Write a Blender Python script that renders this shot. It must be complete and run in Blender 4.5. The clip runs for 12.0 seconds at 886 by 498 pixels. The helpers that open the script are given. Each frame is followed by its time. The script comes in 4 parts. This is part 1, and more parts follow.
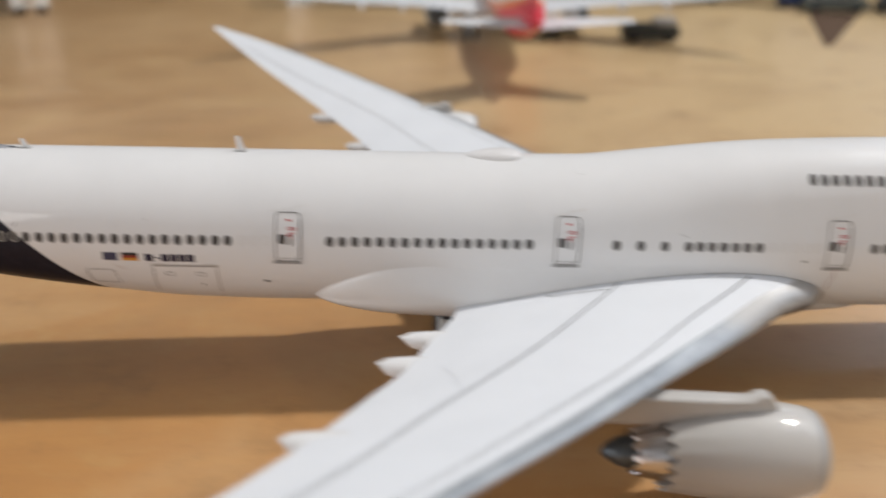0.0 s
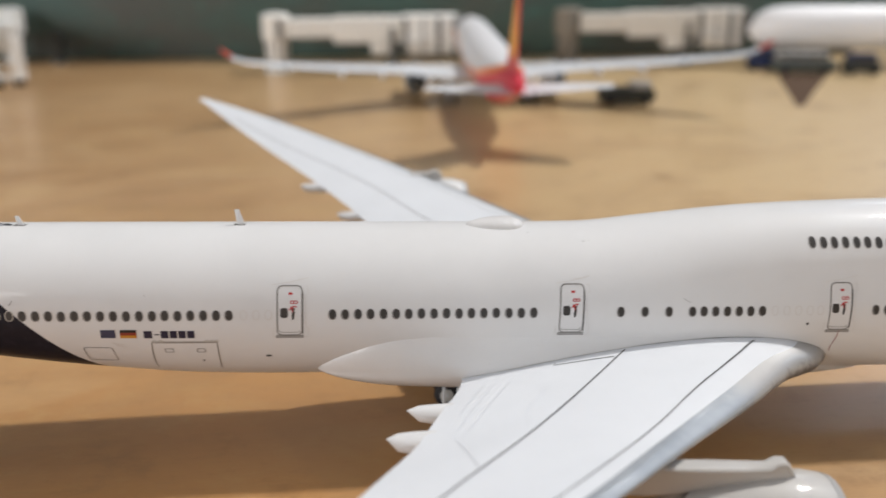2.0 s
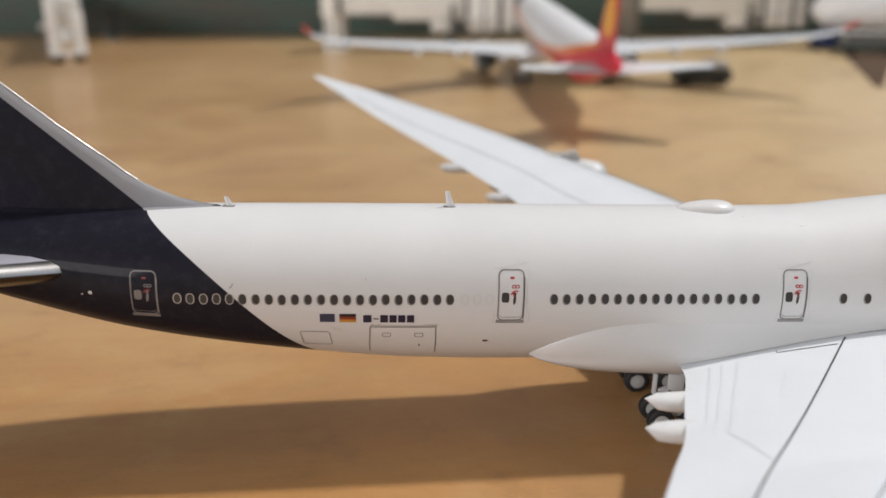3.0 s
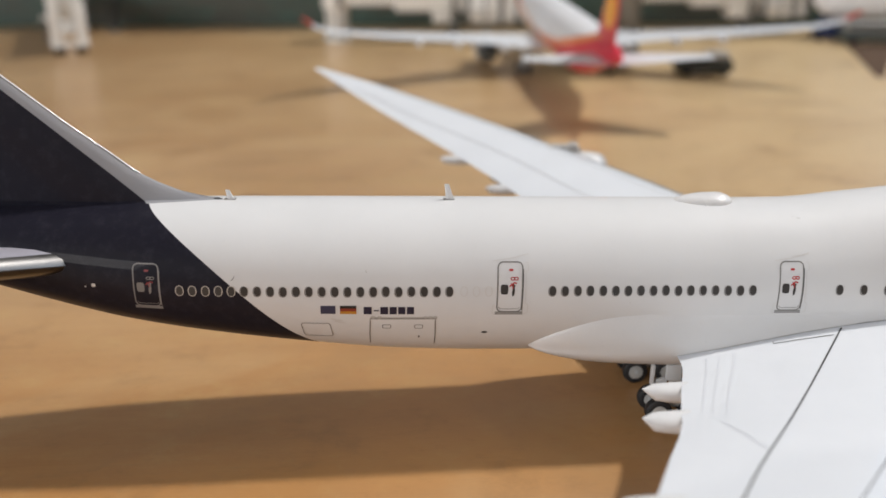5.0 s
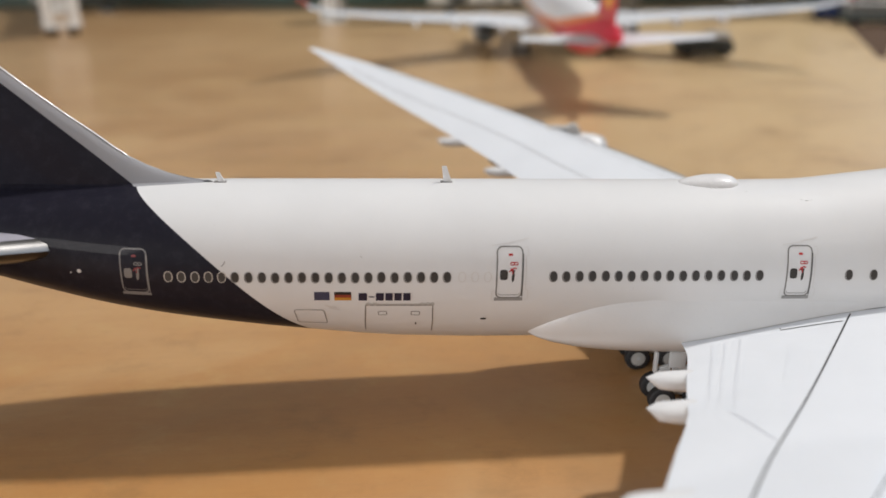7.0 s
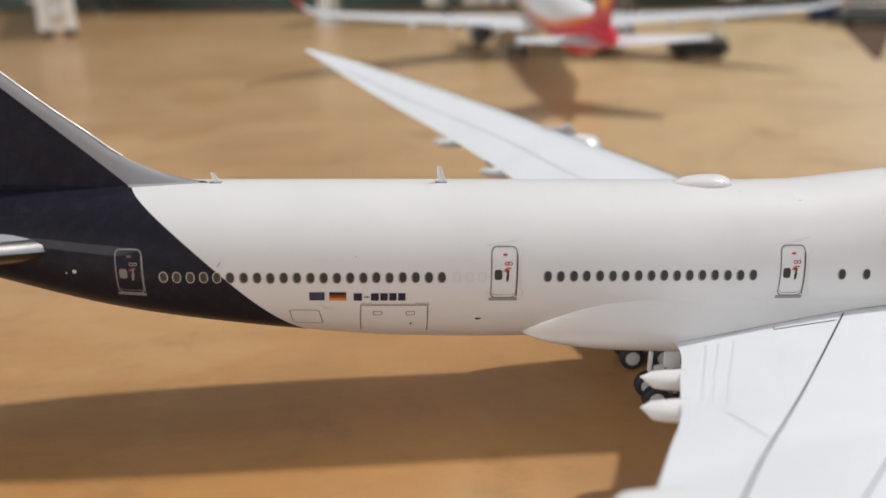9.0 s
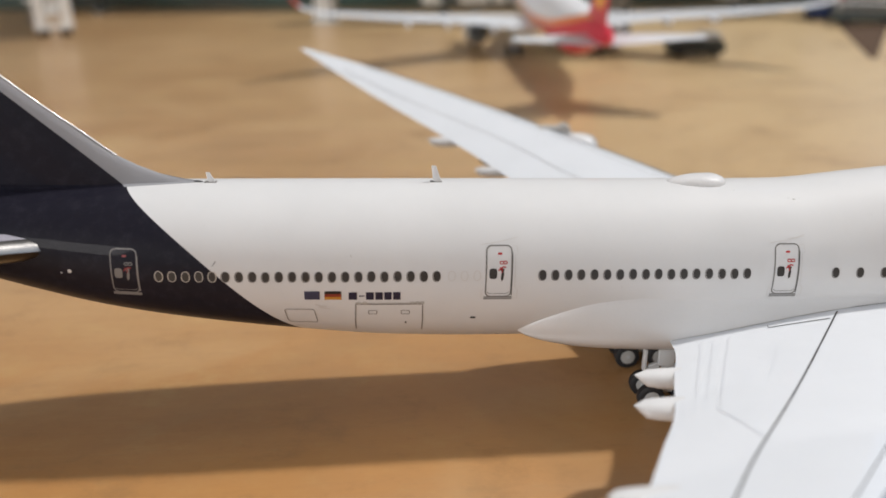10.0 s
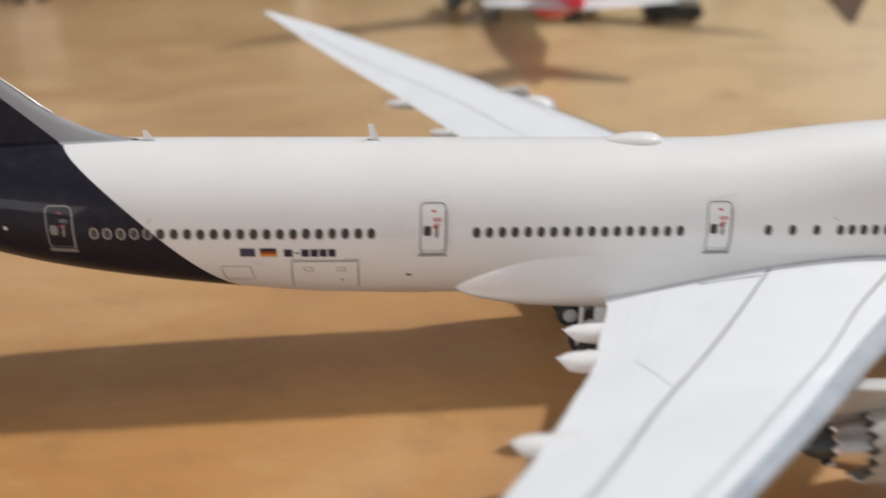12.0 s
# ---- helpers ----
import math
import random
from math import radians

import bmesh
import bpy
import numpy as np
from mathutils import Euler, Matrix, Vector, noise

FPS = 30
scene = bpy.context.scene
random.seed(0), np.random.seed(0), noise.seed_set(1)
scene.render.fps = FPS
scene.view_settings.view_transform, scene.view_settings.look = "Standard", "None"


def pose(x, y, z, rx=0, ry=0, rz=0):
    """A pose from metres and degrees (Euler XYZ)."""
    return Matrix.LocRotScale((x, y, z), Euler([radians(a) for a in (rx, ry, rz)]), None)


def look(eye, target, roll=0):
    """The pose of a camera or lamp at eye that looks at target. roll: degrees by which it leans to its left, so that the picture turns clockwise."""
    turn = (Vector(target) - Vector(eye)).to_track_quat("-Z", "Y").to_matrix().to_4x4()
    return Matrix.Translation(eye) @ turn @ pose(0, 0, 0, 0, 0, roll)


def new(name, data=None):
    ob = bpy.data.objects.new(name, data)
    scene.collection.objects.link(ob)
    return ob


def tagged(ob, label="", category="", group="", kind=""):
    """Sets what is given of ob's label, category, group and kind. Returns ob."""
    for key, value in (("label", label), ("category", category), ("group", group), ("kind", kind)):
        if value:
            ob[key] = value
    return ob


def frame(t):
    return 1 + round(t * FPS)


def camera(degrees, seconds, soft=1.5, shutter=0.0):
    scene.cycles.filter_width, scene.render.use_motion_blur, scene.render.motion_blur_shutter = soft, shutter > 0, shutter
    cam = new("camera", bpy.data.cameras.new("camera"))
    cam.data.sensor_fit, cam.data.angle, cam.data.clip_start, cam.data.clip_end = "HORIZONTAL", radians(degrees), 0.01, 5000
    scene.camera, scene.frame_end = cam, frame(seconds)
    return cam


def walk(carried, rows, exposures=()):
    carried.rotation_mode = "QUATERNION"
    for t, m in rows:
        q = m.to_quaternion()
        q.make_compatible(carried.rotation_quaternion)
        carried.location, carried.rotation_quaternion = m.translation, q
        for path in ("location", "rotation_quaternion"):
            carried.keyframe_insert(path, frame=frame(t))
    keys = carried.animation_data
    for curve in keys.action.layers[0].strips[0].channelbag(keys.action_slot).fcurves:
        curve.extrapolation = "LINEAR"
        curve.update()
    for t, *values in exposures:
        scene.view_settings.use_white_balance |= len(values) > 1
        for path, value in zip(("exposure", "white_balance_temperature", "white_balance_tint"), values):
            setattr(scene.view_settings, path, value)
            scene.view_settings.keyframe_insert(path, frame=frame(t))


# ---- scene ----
# ---- camera ----
# Lengths below are in metres of the real aircraft; S brings them to the 1:400 models on the table.
S = 0.0025
cam = camera(51.2, 12.0, soft=1.6, shutter=0.5)
PATH = [
    (0, (2.743, -37.786, 20.823), (3.233, -28.581, 16.946), 1.95),
    (0.2, (-0.001, -36.658, 20.658), (0.492, -27.434, 16.828), 1.71),
    (0.5, (-0.485, -37.186, 20.986), (0.090, -27.923, 17.262), 1.48),
    (0.8, (2.042, -36.687, 21.187), (2.731, -27.388, 17.573), 1.51),
    (1, (2.425, -36.602, 21.247), (3.162, -27.298, 17.658), 1.44),
    (1.5, (2.330, -36.701, 21.156), (3.148, -27.352, 17.702), 1.52),
    (2, (1.568, -37.369, 21.029), (2.336, -27.943, 17.780), 1.33),
    (2.2, (-0.539, -36.893, 21.280), (0.315, -27.495, 17.970), 1.61),
    (2.3, (-2.918, -36.569, 21.088), (-2.093, -27.164, 17.792), 1.47),
    (2.5, (-6.840, -36.158, 20.970), (-6.077, -26.768, 17.617), 1.56),
    (3, (-7.005, -35.942, 20.739), (-6.272, -26.591, 17.272), 1.66),
    (3.5, (-6.998, -36.335, 20.908), (-6.289, -26.986, 17.431), 1.71),
    (5.5, (-6.891, -36.092, 20.933), (-6.181, -26.782, 17.354), 1.47),
    (6, (-6.878, -35.644, 20.739), (-6.149, -26.334, 17.164), 1.54),
    (6.5, (-6.850, -35.105, 20.552), (-6.117, -25.862, 16.806), 1.54),
    (8.5, (-6.791, -35.396, 20.616), (-6.048, -26.124, 16.946), 1.50),
    (9, (-6.758, -35.277, 20.556), (-5.990, -26.026, 16.838), 1.50),
    (9.5, (-6.843, -35.431, 20.655), (-6.030, -26.191, 16.920), 1.52),
    (10, (-6.663, -35.352, 20.580), (-5.868, -26.106, 16.854), 1.48),
    (10.5, (-6.787, -35.323, 20.630), (-5.952, -26.093, 16.872), 1.53),
    (11, (-6.645, -35.178, 20.572), (-5.834, -25.960, 16.781), 1.45),
    (11.5, (-6.490, -34.892, 20.485), (-5.651, -25.721, 16.585), 1.47),
    (11.7, (-6.038, -34.498, 20.463), (-5.112, -25.298, 16.460), 1.64),
    (11.8, (-5.778, -34.774, 20.269), (-4.906, -25.637, 16.299), 1.65),
    (12, (-4.325, -36.022, 20.295), (-3.489, -26.904, 16.275), 1.58),
]
# the large model sits nose-down on its wheels; the path below is told along its body
TILT = pose(7.2 * S, 0, 0, 0, 1.7, 0) @ pose(-7.2 * S, 0, 0)
walk(cam, [(t, TILT @ look(Vector(eye) * S, Vector(target) * S, roll)) for t, eye, target, roll in PATH], [(0.0, 0.13), (1.0, 0.14), (2.0, 0.18), (2.6, 0.18), (6.0, 0.18), (12.0, 0.2)])
cam.data.dof.use_dof = True
cam.data.dof.focus_distance = 37.0 * S
cam.data.dof.aperture_fstop = 22.0

# ---- light ----
WEST = -0.98
SUN_FROM = Vector((0.64, 0.34, 1.0)).normalized()
world = bpy.data.worlds.new("sky")
scene.world = world
world.use_nodes = True
_sky = world.node_tree.nodes.new("ShaderNodeTexSky")
_sky.sky_type, _sky.sun_disc = "NISHITA", False
_sky.sun_elevation, _sky.sun_rotation = math.asin(SUN_FROM.z), math.atan2(SUN_FROM.x, SUN_FROM.y)
world.node_tree.links.new(_sky.outputs[0], world.node_tree.nodes["Background"].inputs[0])
world.node_tree.nodes["Background"].inputs[1].default_value = 0.1

sun_data = bpy.data.lights.new("sun", "SUN")
sun_data.energy, sun_data.angle, sun_data.color = 2.35, radians(3.6), (1.0, 0.97, 0.935)
sun = new("sun", sun_data)
sun.matrix_world = look(SUN_FROM * 3.0, (0, 0, 0))

# tiny bright lamp added to give the glints on wing and crown
glint_data = bpy.data.lights.new("window_glint", "AREA")
glint_data.shape, glint_data.size, glint_data.size_y = "RECTANGLE", 0.1, 0.08
glint_data.energy, glint_data.color = 0.13, (0.93, 0.97, 1.0)
glint_lamp = new("window_glint", glint_data)
# fill lamp added to light the bodies from the left, in an unseen opening
west_data = bpy.data.lights.new("west_fill_lamp", "AREA")
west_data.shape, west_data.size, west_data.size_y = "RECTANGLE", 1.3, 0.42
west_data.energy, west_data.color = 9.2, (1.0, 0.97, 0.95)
west_lamp = new("west_fill_lamp", west_data)
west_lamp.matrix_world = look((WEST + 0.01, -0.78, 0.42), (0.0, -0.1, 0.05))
# fill lamp added to lift the far models and the table's shadow
east_data = bpy.data.lights.new("east_fill_lamp", "AREA")
east_data.shape, east_data.size, east_data.size_y = "RECTANGLE", 0.6, 0.8
east_data.energy, east_data.color = 2.6, (0.86, 0.94, 1.0)
east_lamp = new("east_fill_lamp", east_data)
east_lamp.matrix_world = look((0.885, 0.16, 0.85), (0.2, 0.25, 0.0))
glint_lamp.matrix_world = look((0.885, 1.28, 0.75), (0.0, 0.0, 0.0))


# ---- materials ----
def nodes_of(name):
    m = bpy.data.materials.new(name)
    m.use_nodes = True
    return m, m.node_tree.nodes, m.node_tree.links, m.node_tree.nodes["Principled BSDF"]


def object_coords(nodes, links, scale=(1, 1, 1)):
    """Texture coordinates in metres of the real aircraft."""
    tc, mp = nodes.new("ShaderNodeTexCoord"), nodes.new("ShaderNodeMapping")
    mp.inputs["Scale"].default_value = [k / S for k in scale]
    links.new(tc.outputs["Object"], mp.inputs["Vector"])
    return mp.outputs["Vector"]


def noise_node(nodes, links, vec, scale, detail=4.0, rough=0.55):
    n = nodes.new("ShaderNodeTexNoise")
    n.inputs["Scale"].default_value, n.inputs["Detail"].default_value, n.inputs["Roughness"].default_value = scale, detail, rough
    links.new(vec, n.inputs["Vector"])
    return n.outputs["Fac"]


def mixed(nodes, links, fac, a, b):
    """Colour between a and b; each is a colour or a socket."""
    mx = nodes.new("ShaderNodeMix")
    mx.data_type = "RGBA"
    for sock, v in ((mx.inputs["Factor"], fac), (mx.inputs["A"], a), (mx.inputs["B"], b)):
        if isinstance(v, (int, float)):
            sock.default_value = v
        elif isinstance(v, tuple):
            sock.default_value = (*v, 1.0)
        else:
            links.new(v, sock)
    return mx.outputs["Result"]


def calc(nodes, links, op, a, b=0.0, c=None):
    n = nodes.new("ShaderNodeMath")
    n.operation = op
    for k, v in enumerate((a, b, c)):
        if v is None:
            continue
        if isinstance(v, (int, float)):
            n.inputs[k].default_value = v
        else:
            links.new(v, n.inputs[k])
    return n.outputs[0]


def ramped(nodes, links, fac, lo, hi):
    r = nodes.new("ShaderNodeMapRange")
    r.interpolation_type = "SMOOTHSTEP"
    r.inputs["From Min"].default_value, r.inputs["From Max"].default_value = lo, hi
    links.new(fac, r.inputs["Value"])
    return r.outputs["Result"]


def bumped(nodes, links, bsdf, fac, depth, strength=0.3):
    b = nodes.new("ShaderNodeBump")
    b.inputs["Strength"].default_value, b.inputs["Distance"].default_value = strength, depth * S
    links.new(fac, b.inputs["Height"])
    links.new(b.outputs["Normal"], bsdf.inputs["Normal"])


def paint(name, colour, rough=0.35, metal=0.0, vary=0.05, coat=0.0, grain=1.2, bump=0.01):
    """Model paint with faint mottling, dust and brush texture."""
    m, nodes, links, bsdf = nodes_of(name)
    vec = object_coords(nodes, links)
    big, fine = noise_node(nodes, links, vec, 0.35), noise_node(nodes, links, vec, 7.0 * grain, 3.0)
    dark = tuple(c * (1 - 2.2 * vary) for c in colour)
    col = mixed(nodes, links, ramped(nodes, links, big, 0.3, 0.7), colour, tuple(c * (1 - vary) for c in colour))
    col = mixed(nodes, links, ramped(nodes, links, fine, 0.62, 0.8), col, dark)
    links.new(col, bsdf.inputs["Base Color"])
    bsdf.inputs["Metallic"].default_value = metal
    bsdf.inputs["Coat Weight"].default_value, bsdf.inputs["Coat Roughness"].default_value = coat, 0.05
    bsdf.inputs["Specular IOR Level"].default_value = 0.15 if coat else 0.5
    rg = nodes.new("ShaderNodeMapRange")
    rg.inputs["To Min"].default_value, rg.inputs["To Max"].default_value = max(0.02, rough - 0.06), rough + 0.08
    links.new(big, rg.inputs["Value"])
    links.new(rg.outputs["Result"], bsdf.inputs["Roughness"])
    if bump:
        bumped(nodes, links, bsdf, fine, bump)
    return m


def tail_scheme():
    """White fuselage whose tail is navy behind a curved edge."""
    m, nodes, links, bsdf = nodes_of("fuselage_paint")
    vec = object_coords(nodes, links)
    sep = nodes.new("ShaderNodeSeparateXYZ")
    links.new(vec, sep.inputs[0])
    x, z = sep.outputs["X"], sep.outputs["Z"]
    # edge of the navy: x = e0 - e1 u - e2 u^2 - e3 u^3 with u = z - 3.2
    u = calc(nodes, links, "SUBTRACT", z, 3.2)
    edge = calc(nodes, links, "MULTIPLY_ADD", u, -EDGE[1], EDGE[0])
    uu = calc(nodes, links, "MULTIPLY", u, u)
    edge = calc(nodes, links, "MULTIPLY_ADD", uu, -EDGE[2], edge)
    edge = calc(nodes, links, "MULTIPLY_ADD", calc(nodes, links, "MULTIPLY", uu, u), -EDGE[3], edge)
    navy = ramped(nodes, links, calc(nodes, links, "SUBTRACT", edge, x), -0.02, 0.02)
    big, fine = noise_node(nodes, links, vec, 0.22), noise_node(nodes, links, vec, 9.0, 3.0)
    white = mixed(nodes, links, ramped(nodes, links, big, 0.3, 0.7), (0.665, 0.662, 0.66), (0.635, 0.632, 0.63))
    white = mixed(nodes, links, ramped(nodes, links, fine, 0.68, 0.8), white, (0.59, 0.58, 0.575))
    dust = noise_node(nodes, links, vec, 2.2, 5.0, 0.7)
    deep = mixed(nodes, links, ramped(nodes, links, dust, 0.45, 0.75), (0.0115, 0.0108, 0.018), (0.021, 0.02, 0.029))
    col = mixed(nodes, links, navy, white, deep)
    links.new(col, bsdf.inputs["Base Color"])
    bsdf.inputs["Roughness"].default_value = 0.48
    links.new(calc(nodes, links, "MULTIPLY_ADD", navy, -0.3, 0.42), bsdf.inputs["Coat Weight"])
    bsdf.inputs["Specular IOR Level"].default_value = 0.12
    bsdf.inputs["Coat Roughness"].default_value = 0.045
    bumped(nodes, links, bsdf, fine, 0.004)
    return m


def fin_scheme():
    """Navy fin with a pale grey strip along its leading edge."""
    m, nodes, links, bsdf = nodes_of("fin_paint")
    vec = object_coords(nodes, links)
    sep = nodes.new("ShaderNodeSeparateXYZ")
    links.new(vec, sep.inputs[0])
    edge = calc(nodes, links, "MULTIPLY_ADD", sep.outputs["Z"], -1.162, -5.53)
    navy = ramped(nodes, links, calc(nodes, links, "SUBTRACT", edge, sep.outputs["X"]), -0.03, 0.03)
    big = noise_node(nodes, links, vec, 0.5)
    fine = noise_node(nodes, links, vec, 9.0, 3.0)
    grey = mixed(nodes, links, big, (0.33, 0.33, 0.345), (0.28, 0.28, 0.295))
    dust = noise_node(nodes, links, vec, 2.2, 5.0, 0.7)
    deep = mixed(nodes, links, ramped(nodes, links, dust, 0.45, 0.75), (0.0115, 0.0108, 0.018), (0.02, 0.019, 0.028))
    links.new(mixed(nodes, links, navy, grey, deep), bsdf.inputs["Base Color"])
    bsdf.inputs["Roughness"].default_value = 0.48
    bsdf.inputs["Specular IOR Level"].default_value = 0.12
    bsdf.inputs["Coat Weight"].default_value, bsdf.inputs["Coat Roughness"].default_value = 0.15, 0.06
    bumped(nodes, links, bsdf, fine, 0.004)
    return m


def red_scheme(name, fin=False):
    """White body whose tail turns red behind an orange and yellow swoosh; on the fin the yellow flames run upward."""
    m, nodes, links, bsdf = nodes_of(name)
    vec = object_coords(nodes, links)
    sep = nodes.new("ShaderNodeSeparateXYZ")
    links.new(vec, sep.inputs[0])
    wav = noise_node(nodes, links, vec, 0.28, 2.0)
    if fin:
        # distance ahead of the fin's rear edge: red, then a winding yellow flame, then orange-red
        v = calc(nodes, links, "ADD", calc(nodes, links, "MULTIPLY_ADD", sep.outputs["Z"], 0.22, 28.65), sep.outputs["X"])
        v = calc(nodes, links, "MULTIPLY_ADD", wav, 3.2, v)
        col = mixed(nodes, links, ramped(nodes, links, v, 2.7, 3.3), (0.6, 0.025, 0.03), (0.85, 0.42, 0.05))
        col = mixed(nodes, links, ramped(nodes, links, v, 5.4, 6.3), col, (0.75, 0.14, 0.04))
        low = calc(nodes, links, "MULTIPLY_ADD", wav, 4.0, calc(nodes, links, "MULTIPLY", sep.outputs["Z"], -1.0))
        col = mixed(nodes, links, ramped(nodes, links, low, -7.9, -7.3), col, (0.6, 0.03, 0.04))
    else:
        # the red lies between two edges that part toward the tail, each lined with orange
        x, z = sep.outputs["X"], sep.outputs["Z"]
        upper = calc(nodes, links, "MULTIPLY_ADD", calc(nodes, links, "MULTIPLY", x, x), 0.0042, calc(nodes, links, "MULTIPLY_ADD", x, -0.03, 4.85))
        lower = calc(nodes, links, "MULTIPLY_ADD", x, 0.085, 3.8)
        d = calc(nodes, links, "MINIMUM", calc(nodes, links, "SUBTRACT", upper, z), calc(nodes, links, "SUBTRACT", z, lower))
        d = calc(nodes, links, "MULTIPLY_ADD", wav, 0.3, d)
        col = mixed(nodes, links, ramped(nodes, links, d, 0.0, 0.12), (0.80, 0.80, 0.82), (0.78, 0.25, 0.07))
        col = mixed(nodes, links, ramped(nodes, links, d, 0.65, 1.0), col, (0.62, 0.03, 0.055))
    links.new(col, bsdf.inputs["Base Color"])
    bsdf.inputs["Roughness"].default_value = 0.35
    return m


def belly_scheme():
    """White upper body over a navy belly."""
    m, nodes, links, bsdf = nodes_of("two_tone_paint")
    vec = object_coords(nodes, links)
    sep = nodes.new("ShaderNodeSeparateXYZ")
    links.new(vec, sep.inputs[0])
    low = ramped(nodes, links, sep.outputs["Z"], 2.65, 2.75)
    big = noise_node(nodes, links, vec, 0.3)
    white = mixed(nodes, links, big, (0.9, 0.9, 0.91), (0.87, 0.87, 0.89))
    links.new(mixed(nodes, links, low, (0.012, 0.02, 0.07), white), bsdf.inputs["Base Color"])
    bsdf.inputs["Roughness"].default_value = 0.35
    return m


def table_wood():
    """Tan wood-print tabletop with long grain, blotches and a worn satin finish."""
    m, nodes, links, bsdf = nodes_of("table_wood")
    vec = object_coords(nodes, links, (0.05, 0.45, 0.45))
    streak = noise_node(nodes, links, vec, 1.0, 6.0, 0.6)
    fine = noise_node(nodes, links, object_coords(nodes, links, (0.5, 6.0, 6.0)), 1.0, 4.0, 0.6)
    blot = noise_node(nodes, links, object_coords(nodes, links, (0.022, 0.03, 0.03)), 1.0, 3.0, 0.5)
    sep = nodes.new("ShaderNodeSeparateXYZ")
    links.new(object_coords(nodes, links), sep.inputs[0])
    col = mixed(nodes, links, ramped(nodes, links, streak, 0.35, 0.68), (0.425, 0.245, 0.108), (0.345, 0.19, 0.075))
    col = mixed(nodes, links, ramped(nodes, links, blot, 0.4, 0.66), col, (0.5, 0.314, 0.155))
    # redder brown toward the front, drawn back to paint the body's dark reflection
    front = calc(nodes, links, "SUBTRACT", 1.0, ramped(nodes, links, calc(nodes, links, "MULTIPLY_ADD", blot, 24.0, sep.outputs["Y"]), 2.0, 36.0))
    warm = mixed(nodes, links, ramped(nodes, links, streak, 0.35, 0.68), (0.44, 0.211, 0.067), (0.385, 0.173, 0.053))
    col = mixed(nodes, links, calc(nodes, links, "MULTIPLY", front, 0.85), col, warm)
    # paler toward the far right: stronger light and sheen put into the colour
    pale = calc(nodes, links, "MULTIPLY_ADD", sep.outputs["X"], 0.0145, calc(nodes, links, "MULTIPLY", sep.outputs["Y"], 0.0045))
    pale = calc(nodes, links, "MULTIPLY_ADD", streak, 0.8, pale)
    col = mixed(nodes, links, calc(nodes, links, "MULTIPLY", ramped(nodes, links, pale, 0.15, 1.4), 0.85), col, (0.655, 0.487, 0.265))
    col = mixed(nodes, links, calc(nodes, links, "MULTIPLY", ramped(nodes, links, fine, 0.55, 0.8), 0.45), col, (0.33, 0.2, 0.09))
    fleck = noise_node(nodes, links, object_coords(nodes, links, (1.0, 1.5, 1.5)), 1.0, 5.0, 0.7)
    col = mixed(nodes, links, calc(nodes, links, "MULTIPLY", ramped(nodes, links, fleck, 0.52, 0.7), 0.18), col, (0.5, 0.315, 0.13))
    col = mixed(nodes, links, calc(nodes, links, "MULTIPLY", ramped(nodes, links, fleck, 0.47, 0.3), 0.18), col, (0.25, 0.125, 0.045))
    mott = noise_node(nodes, links, object_coords(nodes, links, (0.15, 0.2, 0.2)), 1.0, 7.0, 0.7)
    col = mixed(nodes, links, calc(nodes, links, "MULTIPLY", ramped(nodes, links, mott, 0.5, 0.72), 0.55), col, (0.49, 0.315, 0.135))
    col = mixed(nodes, links, calc(nodes, links, "MULTIPLY", ramped(nodes, links, mott, 0.48, 0.3), 0.6), col, (0.28, 0.15, 0.06))
    swirl = nodes.new("ShaderNodeTexNoise")
    swirl.inputs["Scale"].default_value, swirl.inputs["Detail"].default_value, swirl.inputs["Distortion"].default_value = 1.0, 3.0, 2.2
    links.new(object_coords(nodes, links, (0.028, 0.05, 0.05)), swirl.inputs["Vector"])
    col = mixed(nodes, links, calc(nodes, links, "MULTIPLY", ramped(nodes, links, swirl.outputs["Fac"], 0.52, 0.66), 0.24), col, (0.56, 0.385, 0.2))
    col = mixed(nodes, links, calc(nodes, links, "MULTIPLY", ramped(nodes, links, swirl.outputs["Fac"], 0.48, 0.34), 0.34), col, (0.32, 0.185, 0.085))
    links.new(col, bsdf.inputs["Base Color"])
    bsdf.inputs["Specular IOR Level"].default_value = 0.8
    rg = nodes.new("ShaderNodeMapRange")
    rg.inputs["To Min"].default_value, rg.inputs["To Max"].default_value = 0.24, 0.38
    links.new(streak, rg.inputs["Value"])
    links.new(rg.outputs["Result"], bsdf.inputs["Roughness"])
    bumped(nodes, links, bsdf, fine, 0.02, 0.25)
    return m


